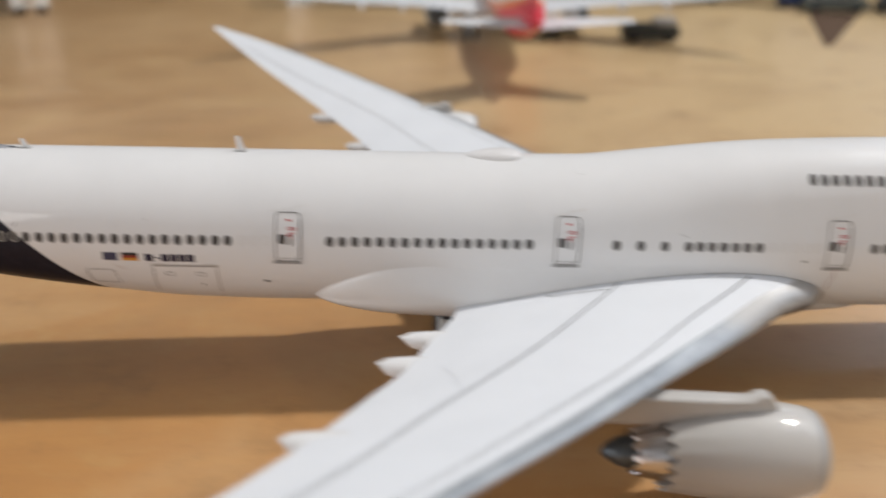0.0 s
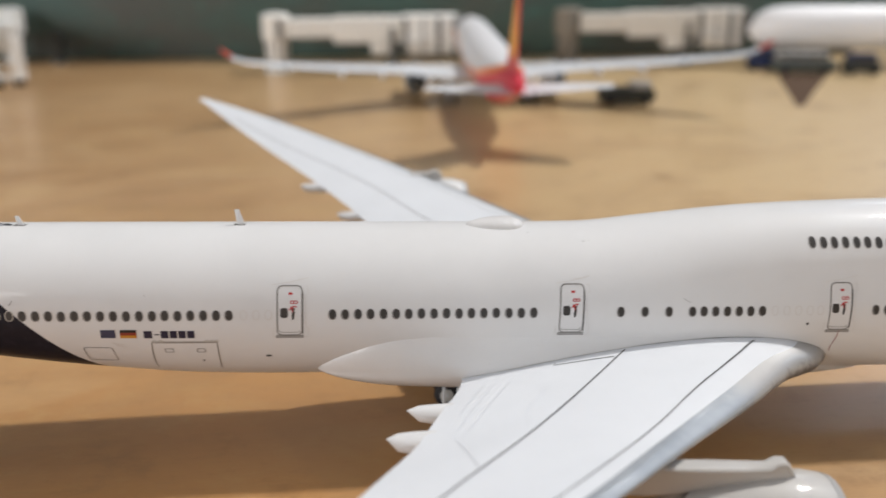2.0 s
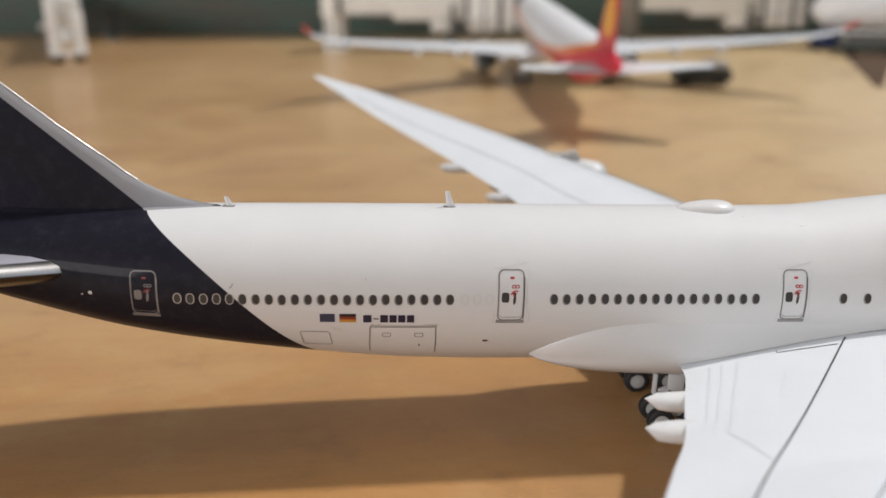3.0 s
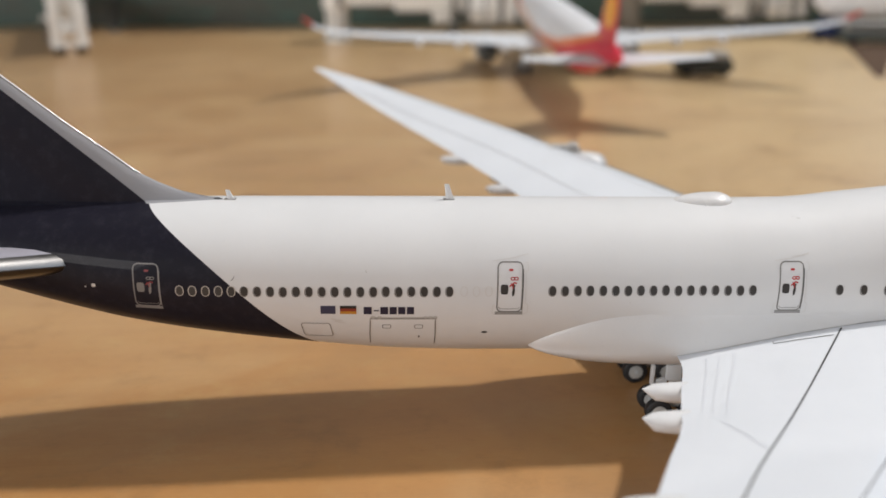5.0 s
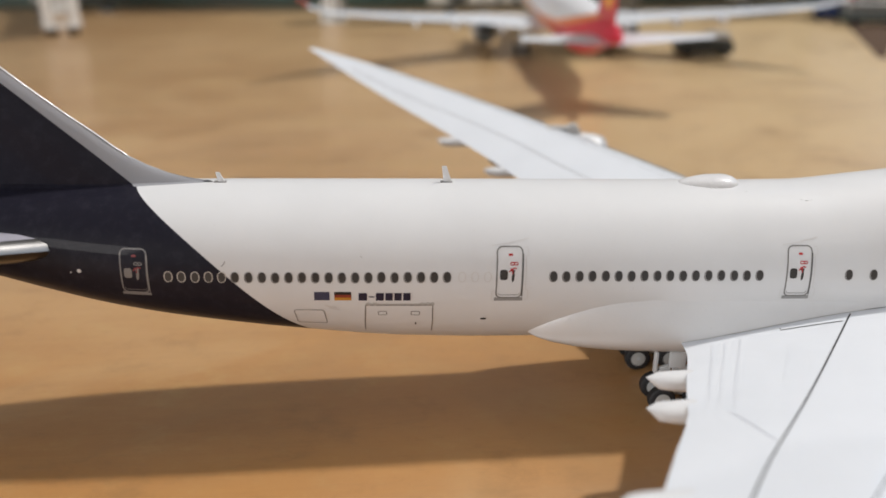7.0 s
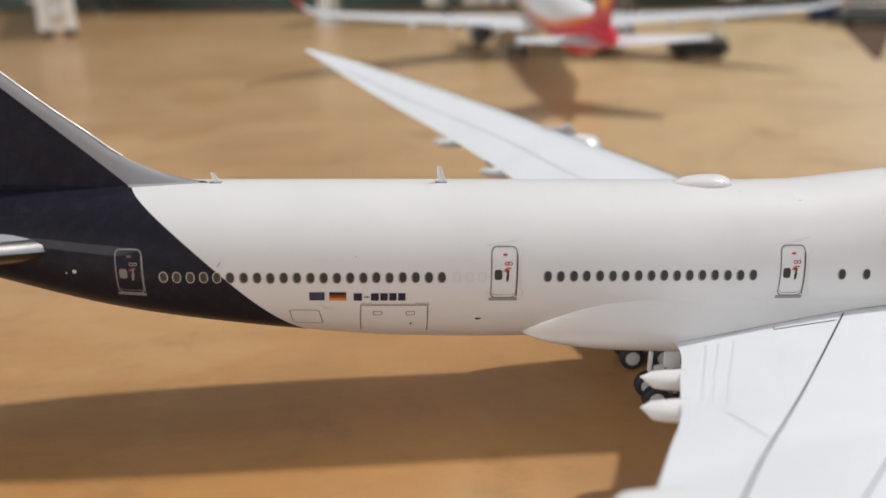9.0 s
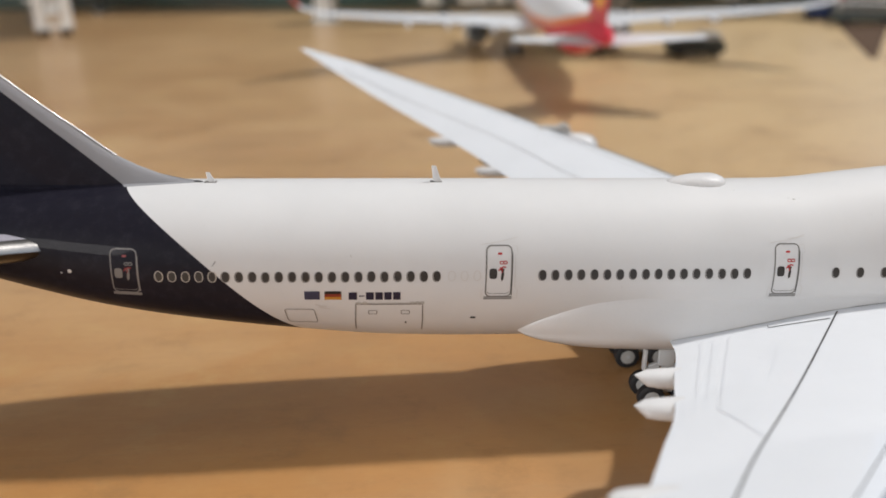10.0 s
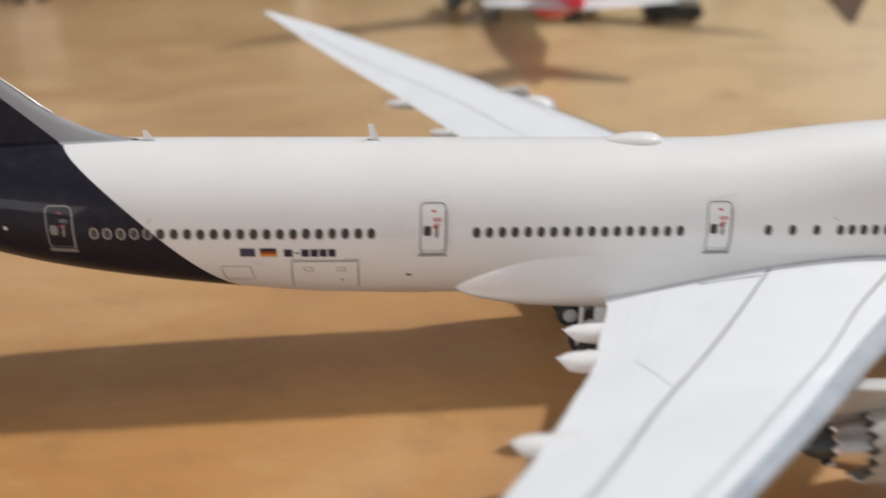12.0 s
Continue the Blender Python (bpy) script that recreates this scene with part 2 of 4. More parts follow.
def edge_silver():
    """Worn bluish silver along the leading edges, running to shade-greyed white paint and dark scuffs toward the root.
    """
    m, nodes, links, bsdf = nodes_of("leading_edge_silver")
    vec = object_coords(nodes, links)
    sep = nodes.new("ShaderNodeSeparateXYZ")
    links.new(vec, sep.inputs[0])
    out = calc(nodes, links, "ABSOLUTE", sep.outputs["Y"])
    big, fine = noise_node(nodes, links, vec, 0.5), noise_node(nodes, links, vec, 1.6, 3.0)
    col = mixed(nodes, links, ramped(nodes, links, big, 0.25, 0.75), (0.345, 0.37, 0.395), (0.26, 0.285, 0.31))
    # white near the root is greyed: the nose's shade is in its colour
    white = calc(nodes, links, "SUBTRACT", 1.0, ramped(nodes, links, calc(nodes, links, "MULTIPLY_ADD", big, 3.0, out), 7.4, 9.6))
    col = mixed(nodes, links, white, col, (0.39, 0.385, 0.38))
    # low on the nose the paint is rubbed dark near the root
    low = calc(nodes, links, "MULTIPLY_ADD", fine, 1.4, calc(nodes, links, "MULTIPLY", sep.outputs["Z"], -1.0))
    scuff = calc(nodes, links, "MULTIPLY", ramped(nodes, links, low, -3.75, -3.1), calc(nodes, links, "SUBTRACT", 1.0, ramped(nodes, links, out, 5.2, 7.0)))
    col = mixed(nodes, links, scuff, col, (0.13, 0.125, 0.125))
    links.new(col, bsdf.inputs["Base Color"])
    bsdf.inputs["Metallic"].default_value, bsdf.inputs["Roughness"].default_value = 0.3, 0.42
    bsdf.inputs["Coat Weight"].default_value, bsdf.inputs["Coat Roughness"].default_value = 0.5, 0.06
    bumped(nodes, links, bsdf, fine, 0.04)
    return m


def board_green():
    """Dark green board, scuffed and blotched."""
    m, nodes, links, bsdf = nodes_of("board_green")
    vec = object_coords(nodes, links, (0.045, 0.045, 0.12))
    a, b2 = noise_node(nodes, links, vec, 1.0, 3.0), noise_node(nodes, links, vec, 6.0, 4.0)
    col = mixed(nodes, links, ramped(nodes, links, a, 0.35, 0.65), (0.062, 0.112, 0.096), (0.085, 0.092, 0.08))
    col = mixed(nodes, links, ramped(nodes, links, b2, 0.55, 0.75), col, (0.07, 0.145, 0.125))
    links.new(col, bsdf.inputs["Base Color"])
    bsdf.inputs["Roughness"].default_value = 0.55
    bumped(nodes, links, bsdf, b2, 0.05)
    return m


EDGE = (-8.947, 1.25, -0.1138, 0.0176)
M_FUSELAGE, M_FIN = tail_scheme(), fin_scheme()
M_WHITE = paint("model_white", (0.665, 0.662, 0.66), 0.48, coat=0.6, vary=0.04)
# cream darkened with the shade on the near engines
M_NACELLESHADE = paint("nacelle_shaded_cream", (0.5, 0.482, 0.458), 0.45, coat=0.55, vary=0.05)
M_RADOME = paint("radome_white", (0.67, 0.66, 0.655), 0.45, coat=0.6, grain=0.45, bump=0.12)
M_WING = paint("wing_grey_white", (0.69, 0.71, 0.74), 0.5, vary=0.03, coat=0.5)
M_SILVER, M_SILVERLIP = edge_silver(), paint("intake_grey", (0.42, 0.42, 0.42), 0.4, metal=0.15, vary=0.1)
M_CHROME = paint("bare_metal", (0.7, 0.7, 0.73), 0.2, metal=1.0, vary=0.12, bump=0.05)
M_HOT = paint("exhaust_metal", (0.1, 0.12, 0.14), 0.36, metal=0.6, vary=0.15)
M_LINE = paint("printed_line_grey", (0.04, 0.04, 0.042), 0.5, bump=0)
M_FAINT = paint("faint_print_grey", (0.6, 0.58, 0.56), 0.45, bump=0)
M_ENGRAVED = paint("engraved_line", (0.625, 0.645, 0.68), 0.5, bump=0)
M_HINGE = paint("hinge_print_grey", (0.42, 0.4, 0.37), 0.45, bump=0)
M_THIN = paint("thin_print_grey", (0.2, 0.19, 0.18), 0.45, bump=0)
M_SILL = paint("door_sill_grey", (0.3, 0.295, 0.29), 0.45, bump=0)
M_PANE = paint("window_print_dark", (0.038, 0.034, 0.032), 0.4, bump=0)
M_RIM = paint("window_rim_grey", (0.25, 0.24, 0.23), 0.4, bump=0)
M_RIMLIGHT = paint("window_rim_pale", (0.5, 0.47, 0.42), 0.4, bump=0)
M_DOORPALE = paint("door_line_pale", (0.21, 0.2, 0.195), 0.4, bump=0)
M_DARKRED = paint("print_dark_red", (0.22, 0.02, 0.025), 0.4, bump=0)
M_RED = paint("print_red", (0.5, 0.03, 0.03), 0.4, bump=0)
M_FLAGRED = paint("flag_brick_red", (0.24, 0.035, 0.02), 0.4, bump=0)
M_FLAGGOLD = paint("flag_amber", (0.5, 0.23, 0.03), 0.4, bump=0)
M_BLACK = paint("print_black", (0.012, 0.012, 0.014), 0.4, bump=0)
M_BLUE = paint("print_blue", (0.035, 0.04, 0.085), 0.4, bump=0)
M_NAVY = paint("print_navy", (0.01, 0.012, 0.04), 0.35, bump=0)
M_TYRE = paint("tyre_black", (0.015, 0.015, 0.017), 0.6)
M_HUB = paint("wheel_hub_grey", (0.5, 0.51, 0.5), 0.4, metal=0.2)
M_GEAR = paint("gear_grey", (0.55, 0.58, 0.6), 0.45)
M_BRIDGE = paint("bridge_beige", (0.88, 0.865, 0.82), 0.55)
M_BRIDGEDARK = paint("bridge_grey", (0.16, 0.155, 0.145), 0.6)
M_BRIDGEROOF = paint("bridge_roof", (0.72, 0.7, 0.65), 0.55)
# bridge beige darkened to grey-brown: the second bridge's shade is in its colour
M_BRIDGESHADE = paint("bridge_shade_grey", (0.68, 0.65, 0.6), 0.55)
M_BRIDGESHADEDARK = paint("bridge_shade_brown", (0.2, 0.175, 0.14), 0.55)
M_TUGPALE = paint("tug_pale_grey", (0.34, 0.335, 0.325), 0.5)
# dark tone for the wedge of shade painted on the table
M_WEDGESHADE = paint("wood_wedge_shade", (0.1, 0.062, 0.04), 0.85, vary=0.1)
M_WEDGESHADE.node_tree.nodes["Principled BSDF"].inputs["Specular IOR Level"].default_value = 0.1
M_TUG = paint("tug_dark", (0.03, 0.034, 0.03), 0.5)
M_TUGGREY = paint("tug_grey", (0.2, 0.21, 0.2), 0.5)
M_TABLE, M_BOARD = table_wood(), board_green()
M_BOARDBLUE = paint("board_blue", (0.16, 0.225, 0.245), 0.55, vary=0.12, grain=0.05)
M_WALL = paint("room_plaster", (0.8, 0.785, 0.765), 0.8, bump=0.5, grain=0.02)
M_CEIL = paint("ceiling_white", (0.82, 0.815, 0.805), 0.8, grain=0.02)
M_REDBODY, M_REDFIN = red_scheme("red_tail_paint"), red_scheme("flame_fin_paint", True)
M_TWOTONE = belly_scheme()
M_TIPRED = paint("winglet_red", (0.6, 0.06, 0.03), 0.4)
M_TAILEDGE = paint("tail_edge_metal", (0.15, 0.145, 0.14), 0.3, metal=0.9, vary=0.15)
M_GREYDARK = paint("dark_grey", (0.07, 0.072, 0.075), 0.4)
M_TAILGREY = paint("tailplane_grey", (0.36, 0.345, 0.39), 0.45, vary=0.06)
M_NAVYVAN = paint("van_navy", (0.015, 0.03, 0.1), 0.4)
M_GREYGREEN = paint("loader_grey_green", (0.07, 0.085, 0.08), 0.5)


# ---- mesh tools ----
def thing(name, label, category, at=Matrix(), group="", kind=""):
    e = new(name)
    e.matrix_world = at
    e.empty_display_size = 0.01
    return tagged(e, label, category, group, kind)


def scaled_pose(x, y, z, rx=0, ry=0, rz=0):
    return pose(x * S, y * S, z * S, rx, ry, rz)


def part(name, bm, material, parent=None, label="", smooth=True, angle=40):
    """Links a bmesh, in real-aircraft metres, as one mesh object."""
    bmesh.ops.recalc_face_normals(bm, faces=bm.faces)
    bm.transform(Matrix.Scale(S, 4))
    me = bpy.data.meshes.new(name)
    bm.to_mesh(me)
    bm.free()
    if smooth:
        me.shade_smooth()
        me.set_sharp_from_angle(angle=radians(angle))
    me.materials.append(material)
    ob = new(name, me)
    ob.parent = parent
    return tagged(ob, label)


def skin(rows, around=False, cap=False, bm=None):
    """A surface through rows of points; around closes each row on itself, cap fills the first and last row."""
    bm = bm or bmesh.new()
    vs = [[bm.verts.new(p) for p in row] for row in rows]
    n = len(rows[0])
    for a, b in zip(vs, vs[1:]):
        for k in range(n if around else n - 1):
            q = [a[k], a[(k + 1) % n], b[(k + 1) % n], b[k]]
            bm.faces.new(q)
    if cap:
        bm.faces.new(vs[0])
        bm.faces.new(vs[-1][::-1])
    return bm


def box(bm, x0, x1, y0, y1, z0, z1, bevel=0.0, m=None):
    made = bmesh.ops.create_cube(bm, size=1.0)["verts"]
    bmesh.ops.transform(bm, matrix=Matrix.Translation(((x0 + x1) / 2, (y0 + y1) / 2, (z0 + z1) / 2)) @ Matrix.Diagonal((x1 - x0, y1 - y0, z1 - z0, 1)), verts=made)
    if bevel:
        edges = list({e for v in made for e in v.link_edges})
        out = bmesh.ops.bevel(bm, geom=edges, offset=bevel, segments=2, affect="EDGES", profile=0.5)
        made = out["verts"]
    if m is not None:
        bmesh.ops.transform(bm, matrix=m, verts=made)
    return bm


def turned(bm, profile, axis_at, n=32, along="x"):
    """A body of revolution: profile of (distance along the axis, radius)."""
    rows = []
    for d, r in profile:
        ring = []
        for k in range(n):
            a = 2 * math.pi * k / n
            p = (d, r * math.cos(a), r * math.sin(a)) if along == "x" else (r * math.cos(a), d, r * math.sin(a)) if along == "y" else (r * math.cos(a), r * math.sin(a), d)
            ring.append(Vector(p) + Vector(axis_at))
        rows.append(ring)
    return skin(rows, around=True, cap=True, bm=bm)


def smooth_curve(xs, ys):
    """A monotone cubic through the points, as a function."""
    xs, ys = np.array(xs, float), np.array(ys, float)
    h, d = np.diff(xs), np.diff(ys) / np.diff(xs)
    m = np.zeros(len(xs))
    for k in range(1, len(xs) - 1):
        if d[k - 1] * d[k] > 0:
            w1, w2 = 2 * h[k] + h[k - 1], h[k] + 2 * h[k - 1]
            m[k] = (w1 + w2) / (w1 / d[k - 1] + w2 / d[k])
    m[0], m[-1] = d[0], d[-1]

    def at(x):
        x = min(max(x, xs[0]), xs[-1])
        k = min(int(np.searchsorted(xs, x, "right")) - 1, len(h) - 1)
        t = (x - xs[k]) / h[k]
        return float((1 + 2 * t) * (1 - t) ** 2 * ys[k] + t * (1 - t) ** 2 * h[k] * m[k] + t * t * (3 - 2 * t) * ys[k + 1] + t * t * (t - 1) * h[k] * m[k + 1])
    return at


# ---- table, board and room ----
bm = box(bmesh.new(), -330, 330, -190, 215, -10, 0, 0.6)
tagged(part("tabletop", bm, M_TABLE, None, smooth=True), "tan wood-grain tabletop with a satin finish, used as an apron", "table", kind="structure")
bm = box(bmesh.new(), -290, 126, 0, 4.5, 0.02, 18, 0.4, pose(-40, 130.0, 0, 0, 0, -4.0))
tagged(part("backdrop", bm, M_BOARD, None), "dark green scuffed board standing behind the model airport", "board", kind="structure")
bm = box(bmesh.new(), 40, 330, 168, 172.5, 0.02, 30, 0.4)
tagged(part("backdrop", bm, M_BOARDBLUE, None), "grey-blue board standing farther back on the table", "board", kind="structure")


# unseen room added round the table for bounced light; walls and openings are assumed
def room():
    u = 1 / S
    for name, a in (("wall_south", (WEST, 0.9, -1.62, -1.5)), ("wall_north", (WEST, 0.9, 1.9, 2.02))):
        tagged(part(name, box(bmesh.new(), *(v * u for v in a), -0.75 * u, 2.0 * u), M_WALL, None, smooth=False), "unseen plain plastered room wall added for bounced light", "wall", kind="structure")
    bm = bmesh.new()
    y0, y1, z0, z1 = -0.4, 1.62, 0.32, 1.86
    for b in ((-1.62, y0, -0.75, 2.0), (y1, 2.02, -0.75, 2.0), (y0, y1, -0.75, z0), (y0, y1, z1, 2.0)):
        box(bm, 0.9 * u, 1.02 * u, b[0] * u, b[1] * u, b[2] * u, b[3] * u)
    tagged(part("wall_east", bm, M_WALL, None, smooth=False), "unseen plastered wall with a wide opening added for the sun", "wall", kind="structure")
    bm = bmesh.new()
    for b in ((-1.62, -1.47, -0.75, 2.0), (-0.1, 2.02, -0.75, 2.0), (-1.47, -0.1, -0.75, 0.2), (-1.47, -0.1, 1.0, 2.0)):
        box(bm, (WEST - 0.12) * u, WEST * u, b[0] * u, b[1] * u, b[2] * u, b[3] * u)
    tagged(part("wall_west", bm, M_WALL, None, smooth=False), "unseen plastered wall with an opening added for the fill lamp", "wall", kind="structure")
    tagged(part("floor", box(bmesh.new(), (WEST - 0.12) * u, 1.12 * u, -1.62 * u, 2.02 * u, -0.85 * u, -0.75 * u), M_WALL, None, smooth=False), "unseen plain room floor under the table", "floor", kind="structure")
    tagged(part("ceiling", box(bmesh.new(), (WEST - 0.12) * u, 1.12 * u, -1.62 * u, 2.02 * u, 2.0 * u, 2.1 * u), M_CEIL, None, smooth=False), "unseen plain pale ceiling", "ceiling", kind="structure")


room()


# ---- the large white airliner model ----
F_TOP = smooth_curve([-32.5, -31.5, -28, -21, -13, -5, 8, 36, 38, 39.5, 41, 41.8], [8.6, 8.8, 8.95, 9.12, 9.2, 9.22, 9.22, 9.2, 8.7, 7.9, 6.8, 5.9])
F_BOT = smooth_curve([-32.5, -31.5, -28, -24, -21, -19.3, -17.1, -13.8, -9.7, -5.7, -2, 10, 33, 36, 39, 41, 41.8], [8.3, 8.05, 7.25, 6.25, 5.33, 4.83, 4.26, 3.68, 3.16, 2.8, 2.71, 2.7, 2.72, 2.9, 3.5, 4.4, 5.3])
F_HALF = smooth_curve([-32.5, -31.5, -28, -24, -21, -19.3, -17, -14.5, -9.7, -3, 10, 33, 36, 39, 41, 41.8], [0.15, 0.5, 1.2, 1.85, 2.3, 2.52, 2.8, 3.04, 3.2, 3.25, 3.25, 3.25, 2.95, 2.2, 1.2, 0.3])
F_CROWN = smooth_curve([8, 10.5, 13.15, 15.6, 18, 20.6, 24.8, 30, 34, 36.5, 38, 39.5, 41, 41.8], [9.22, 9.26, 9.54, 9.82, 10.04, 10.18, 10.32, 10.42, 10.3, 9.75, 9.0, 7.95, 6.82, 5.9])


def fuselage_ring(x, n=96):
    """Outline (y, z) of the body at x: the lower lobe, and the upper-deck lobe where the crown rises over it."""
    top, bot, w = F_TOP(x), F_BOT(x), F_HALF(x)
    zc, h = (top + bot) / 2, (top - bot) / 2
    crown = max(F_CROWN(x), top) if x > 8 else top
    ru = min(w, 3.25 - 0.46 * (crown - top)) if crown > top + 0.001 else 0.0
    ring = []
    for k in range(n):
        a = 2 * math.pi * k / n
        c, s = math.cos(a), math.sin(a)
        d = math.hypot(w * c, h * s)
        if ru and (crown - ru) * s + ru > zc * s + d:
            ring.append((ru * c, crown - ru + ru * s))
        else:
            ring.append((w * w * c / d, zc + h * h * s / d))
    return ring


def side_y(x, z):
    """Half-width of the body at station x and height z."""
    pts = sorted((p[1], abs(p[0])) for p in fuselage_ring(x, 180) if p[0] <= 0)
    return float(np.interp(z, [p[0] for p in pts], [p[1] for p in pts]))


def on_skin(x, z, off=0.012):
    """A point just off the starboard side of the body."""
    return Vector((x, -side_y(x, z) - off, z))


def patch(outline, off=0.012):
    """A printed patch that follows the body: a fan over the outline of (x, z)."""
    bm = bmesh.new()
    cx, cz = (sum(p[k] for p in outline) / len(outline) for k in (0, 1))
    c = bm.verts.new(on_skin(cx, cz, off))
    vs = [bm.verts.new(on_skin(*p, off)) for p in outline]
    for a, b in zip(vs, vs[1:] + vs[:1]):
        bm.faces.new((c, a, b))
    return bm


def block(x0, x1, z0, z1, off=0.012, n=6):
    """A printed rectangle that follows the body."""
    rows = [[on_skin(x0 + (x1 - x0) * i / n, z0 + (z1 - z0) * j / n, off) for i in range(n + 1)] for j in range(n + 1)]
    return skin(rows)


def outline_strip(path, width, closed=True, off=0.014, bm=None):
    """A printed line of the given width along a path of (x, z)."""
    pts = []
    for k, a in enumerate(path):
        b = path[(k + 1) % len(path)]
        m = max(1, math.ceil(math.dist(a, b) / 0.15)) if closed or k < len(path) - 1 else 1
        pts += [Vector((a[0] + (b[0] - a[0]) * i / m, a[1] + (b[1] - a[1]) * i / m)) for i in range(m)]
    n = len(pts)
    rows = []
    for k, p in enumerate(pts):
        a, b = (pts[k - 1], pts[(k + 1) % n]) if closed else (pts[max(k - 1, 0)], pts[min(k + 1, n - 1)])
        t = (b - a).normalized()
        nrm = Vector((-t.y, t.x)) * width / 2
        rows.append([on_skin(*(p + nrm), off), on_skin(*(p - nrm), off)])
    if closed:
        rows.append(rows[0])
    return skin(rows, bm=bm)


def oval(cx, cz, rx, rz, n=16, power=2.4):
    return [(cx + rx * math.copysign(abs(math.cos(a)) ** (2 / power), math.cos(a)), cz + rz * math.copysign(abs(math.sin(a)) ** (2 / power), math.sin(a))) for a in (2 * math.pi * k / n for k in range(n))]


def rounded(x0, x1, z0, z1, r=0.16, step=0.12):
    """A rectangle's outline with round corners, sampled finely."""
    pts = []
    for cx, cz, a0 in ((x1 - r, z1 - r, 0), (x0 + r, z1 - r, 90), (x0 + r, z0 + r, 180), (x1 - r, z0 + r, 270)):
        pts += [(cx + r * math.cos(radians(a0 + d)), cz + r * math.sin(radians(a0 + d))) for d in (0, 30, 60, 90)]
    out = []
    for a, b in zip(pts, pts[1:] + pts[:1]):
        k = max(1, round(math.dist(a, b) / step))
        out += [(a[0] + (b[0] - a[0]) * i / k, a[1] + (b[1] - a[1]) * i / k) for i in range(k)]
    return out


jumbo = thing("model_airliner", "large white four-engined airliner model with a navy tail", "model airplane",
              TILT @ scaled_pose(0, -1.0, 0, -1.525) @ scaled_pose(0, 1.0, 0))

xs = [-32.5, -32.2, -31.5] + [x for x in np.arange(-30.5, 36.1, 0.75)] + [36.8, 37.5, 38.2, 39, 39.7, 40.4, 41, 41.5, 41.8]
body = part("fuselage", skin([[(x, y, z) for y, z in fuselage_ring(x)] for x in xs], around=True, cap=True), M_FUSELAGE, jumbo, "glossy white fuselage with a curved navy tail end")

# wing-to-body fairing
B_X = [-0.68, -0.35, 0.6, 2.5, 5, 9, 16, 19.5, 21.5, 23.2]
B_BULGE = smooth_curve(B_X, [0.02, 0.26, 0.56, 0.81, 0.98, 1.2, 1.05, 0.3, 0.12, 0.02])
B_T = smooth_curve(B_X, [3.7, 4.0, 4.58, 5.22, 5.48, 5.44, 5.4, 4.9, 4.1, 3.2])
B_B = smooth_curve(B_X, [3.44, 3.16, 2.8, 2.5, 2.42, 2.4, 2.35, 2.5, 2.64, 2.72])


def fairing_y(x, z):
    """Half-width of the wing-root fairing at station x and height z: it swells out of the body's side and rounds under the belly."""
    if x < -0.68 or x > 23.2:
        return 0.0
    t, b = B_T(x), B_B(x)
    if z >= t or z <= b:
        return 0.0
    mid = b + 0.48 * (t - b)
    soft = min(1, max(0, (x - 0.5) / 4.5))
    if z >= mid:
        u = (t - z) / (t - mid)
        return side_y(x, z) - 0.02 + (B_BULGE(x) + 0.02) * ((1 - soft) * u ** 0.8 + soft * (0.45 * u * u * (3 - 2 * u) + 0.55 * u ** 2.4))
    q = (mid - z) / (mid - b)
    return (side_y(x, mid) + B_BULGE(x)) * (1 - q ** 2.3) ** (1 / 2.3)


rows = []
for x in [-0.68, -0.64, -0.5, -0.35, -0.12, 0.14, 0.4, 0.8, 1.2, 1.7, 2.3, 3, 4, 5, 7, 9, 12, 15, 18, 19.5, 20.5, 21.5, 22.4, 23.2]:
    t, b = B_T(x), B_B(x)
    half = []
    for k in range(29):
        z = t - (t - b) * (0.002 + 0.996 * math.sin(math.pi / 2 * k / 28))
        half.append((fairing_y(x, z), z))
    rows.append([(x, -y, z) for y, z in half] + [(x, y, z) for y, z in half[::-1]])
part("belly_fairing", skin(rows, around=True, cap=True), M_WHITE, jumbo, "bulging white wing-root fairing", angle=60)


# -- wings --
W_LE = smooth_curve([0, 3.7, 4.4, 7.06, 11.46, 15.4, 19, 22.4, 29.1, 32, 34.4, 34.9], [22.4, 20.2, 19.0, 16.3, 12.02, 8.5, 5.1, 2.0, -4.6, -7.8, -10.85, -11.5])
W_FAR = smooth_curve([0, 7, 11.5, 15.4, 19, 22.4, 29, 34.9], [0, 0.6, 1.15, 1.65, 1.98, 1.95, 1.3, 0.25])
W_TE = smooth_curve([0, 4.4, 7.5, 9.2, 10.5, 11.5, 13.1, 15.4, 19.1, 21.2, 27.6, 34.9], [5.6, 5.1, 4.08, 3.52, 3.12, 2.7, 1.9, 0.82, -1.2, -2.5, -6.9, -11.75])
W_ZT = smooth_curve([0, 3.7, 4.5, 7, 10, 15, 20, 25, 30, 34.9], [3.35, 3.65, 3.77, 4.12, 4.53, 5.28, 6.1, 7.08, 8.2, 9.38])
W_ZL = smooth_curve([0, 3.7, 4.5, 7, 10, 15, 20, 25, 30, 34.9], [4.0, 4.12, 4.15, 4.3, 4.62, 5.35, 6.15, 7.12, 8.22, 9.4])
W_UP = smooth_curve([0, 3.7, 10, 20, 34.9], [0.079, 0.079, 0.052, 0.04, 0.03])
W_LO = smooth_curve([0, 3.7, 10, 20, 34.9], [0.05, 0.05, 0.045, 0.035, 0.025])
W_SLATX = smooth_curve([0, 3.7, 5.5, 7.57, 11, 14.76, 19.43, 27, 34.9], [20.8, 17.15, 15.42, 13.5, 10.75, 7.55, 3.5, -3.2, -11.52])
W_HINGEX = smooth_curve([0, 3.7, 6.5, 9.2, 11.8, 14.4, 19.4, 27, 34.9], [14.4, 11.78, 9.78, 7.85, 5.98, 4.1, 0.8, -5.5, -11.65])


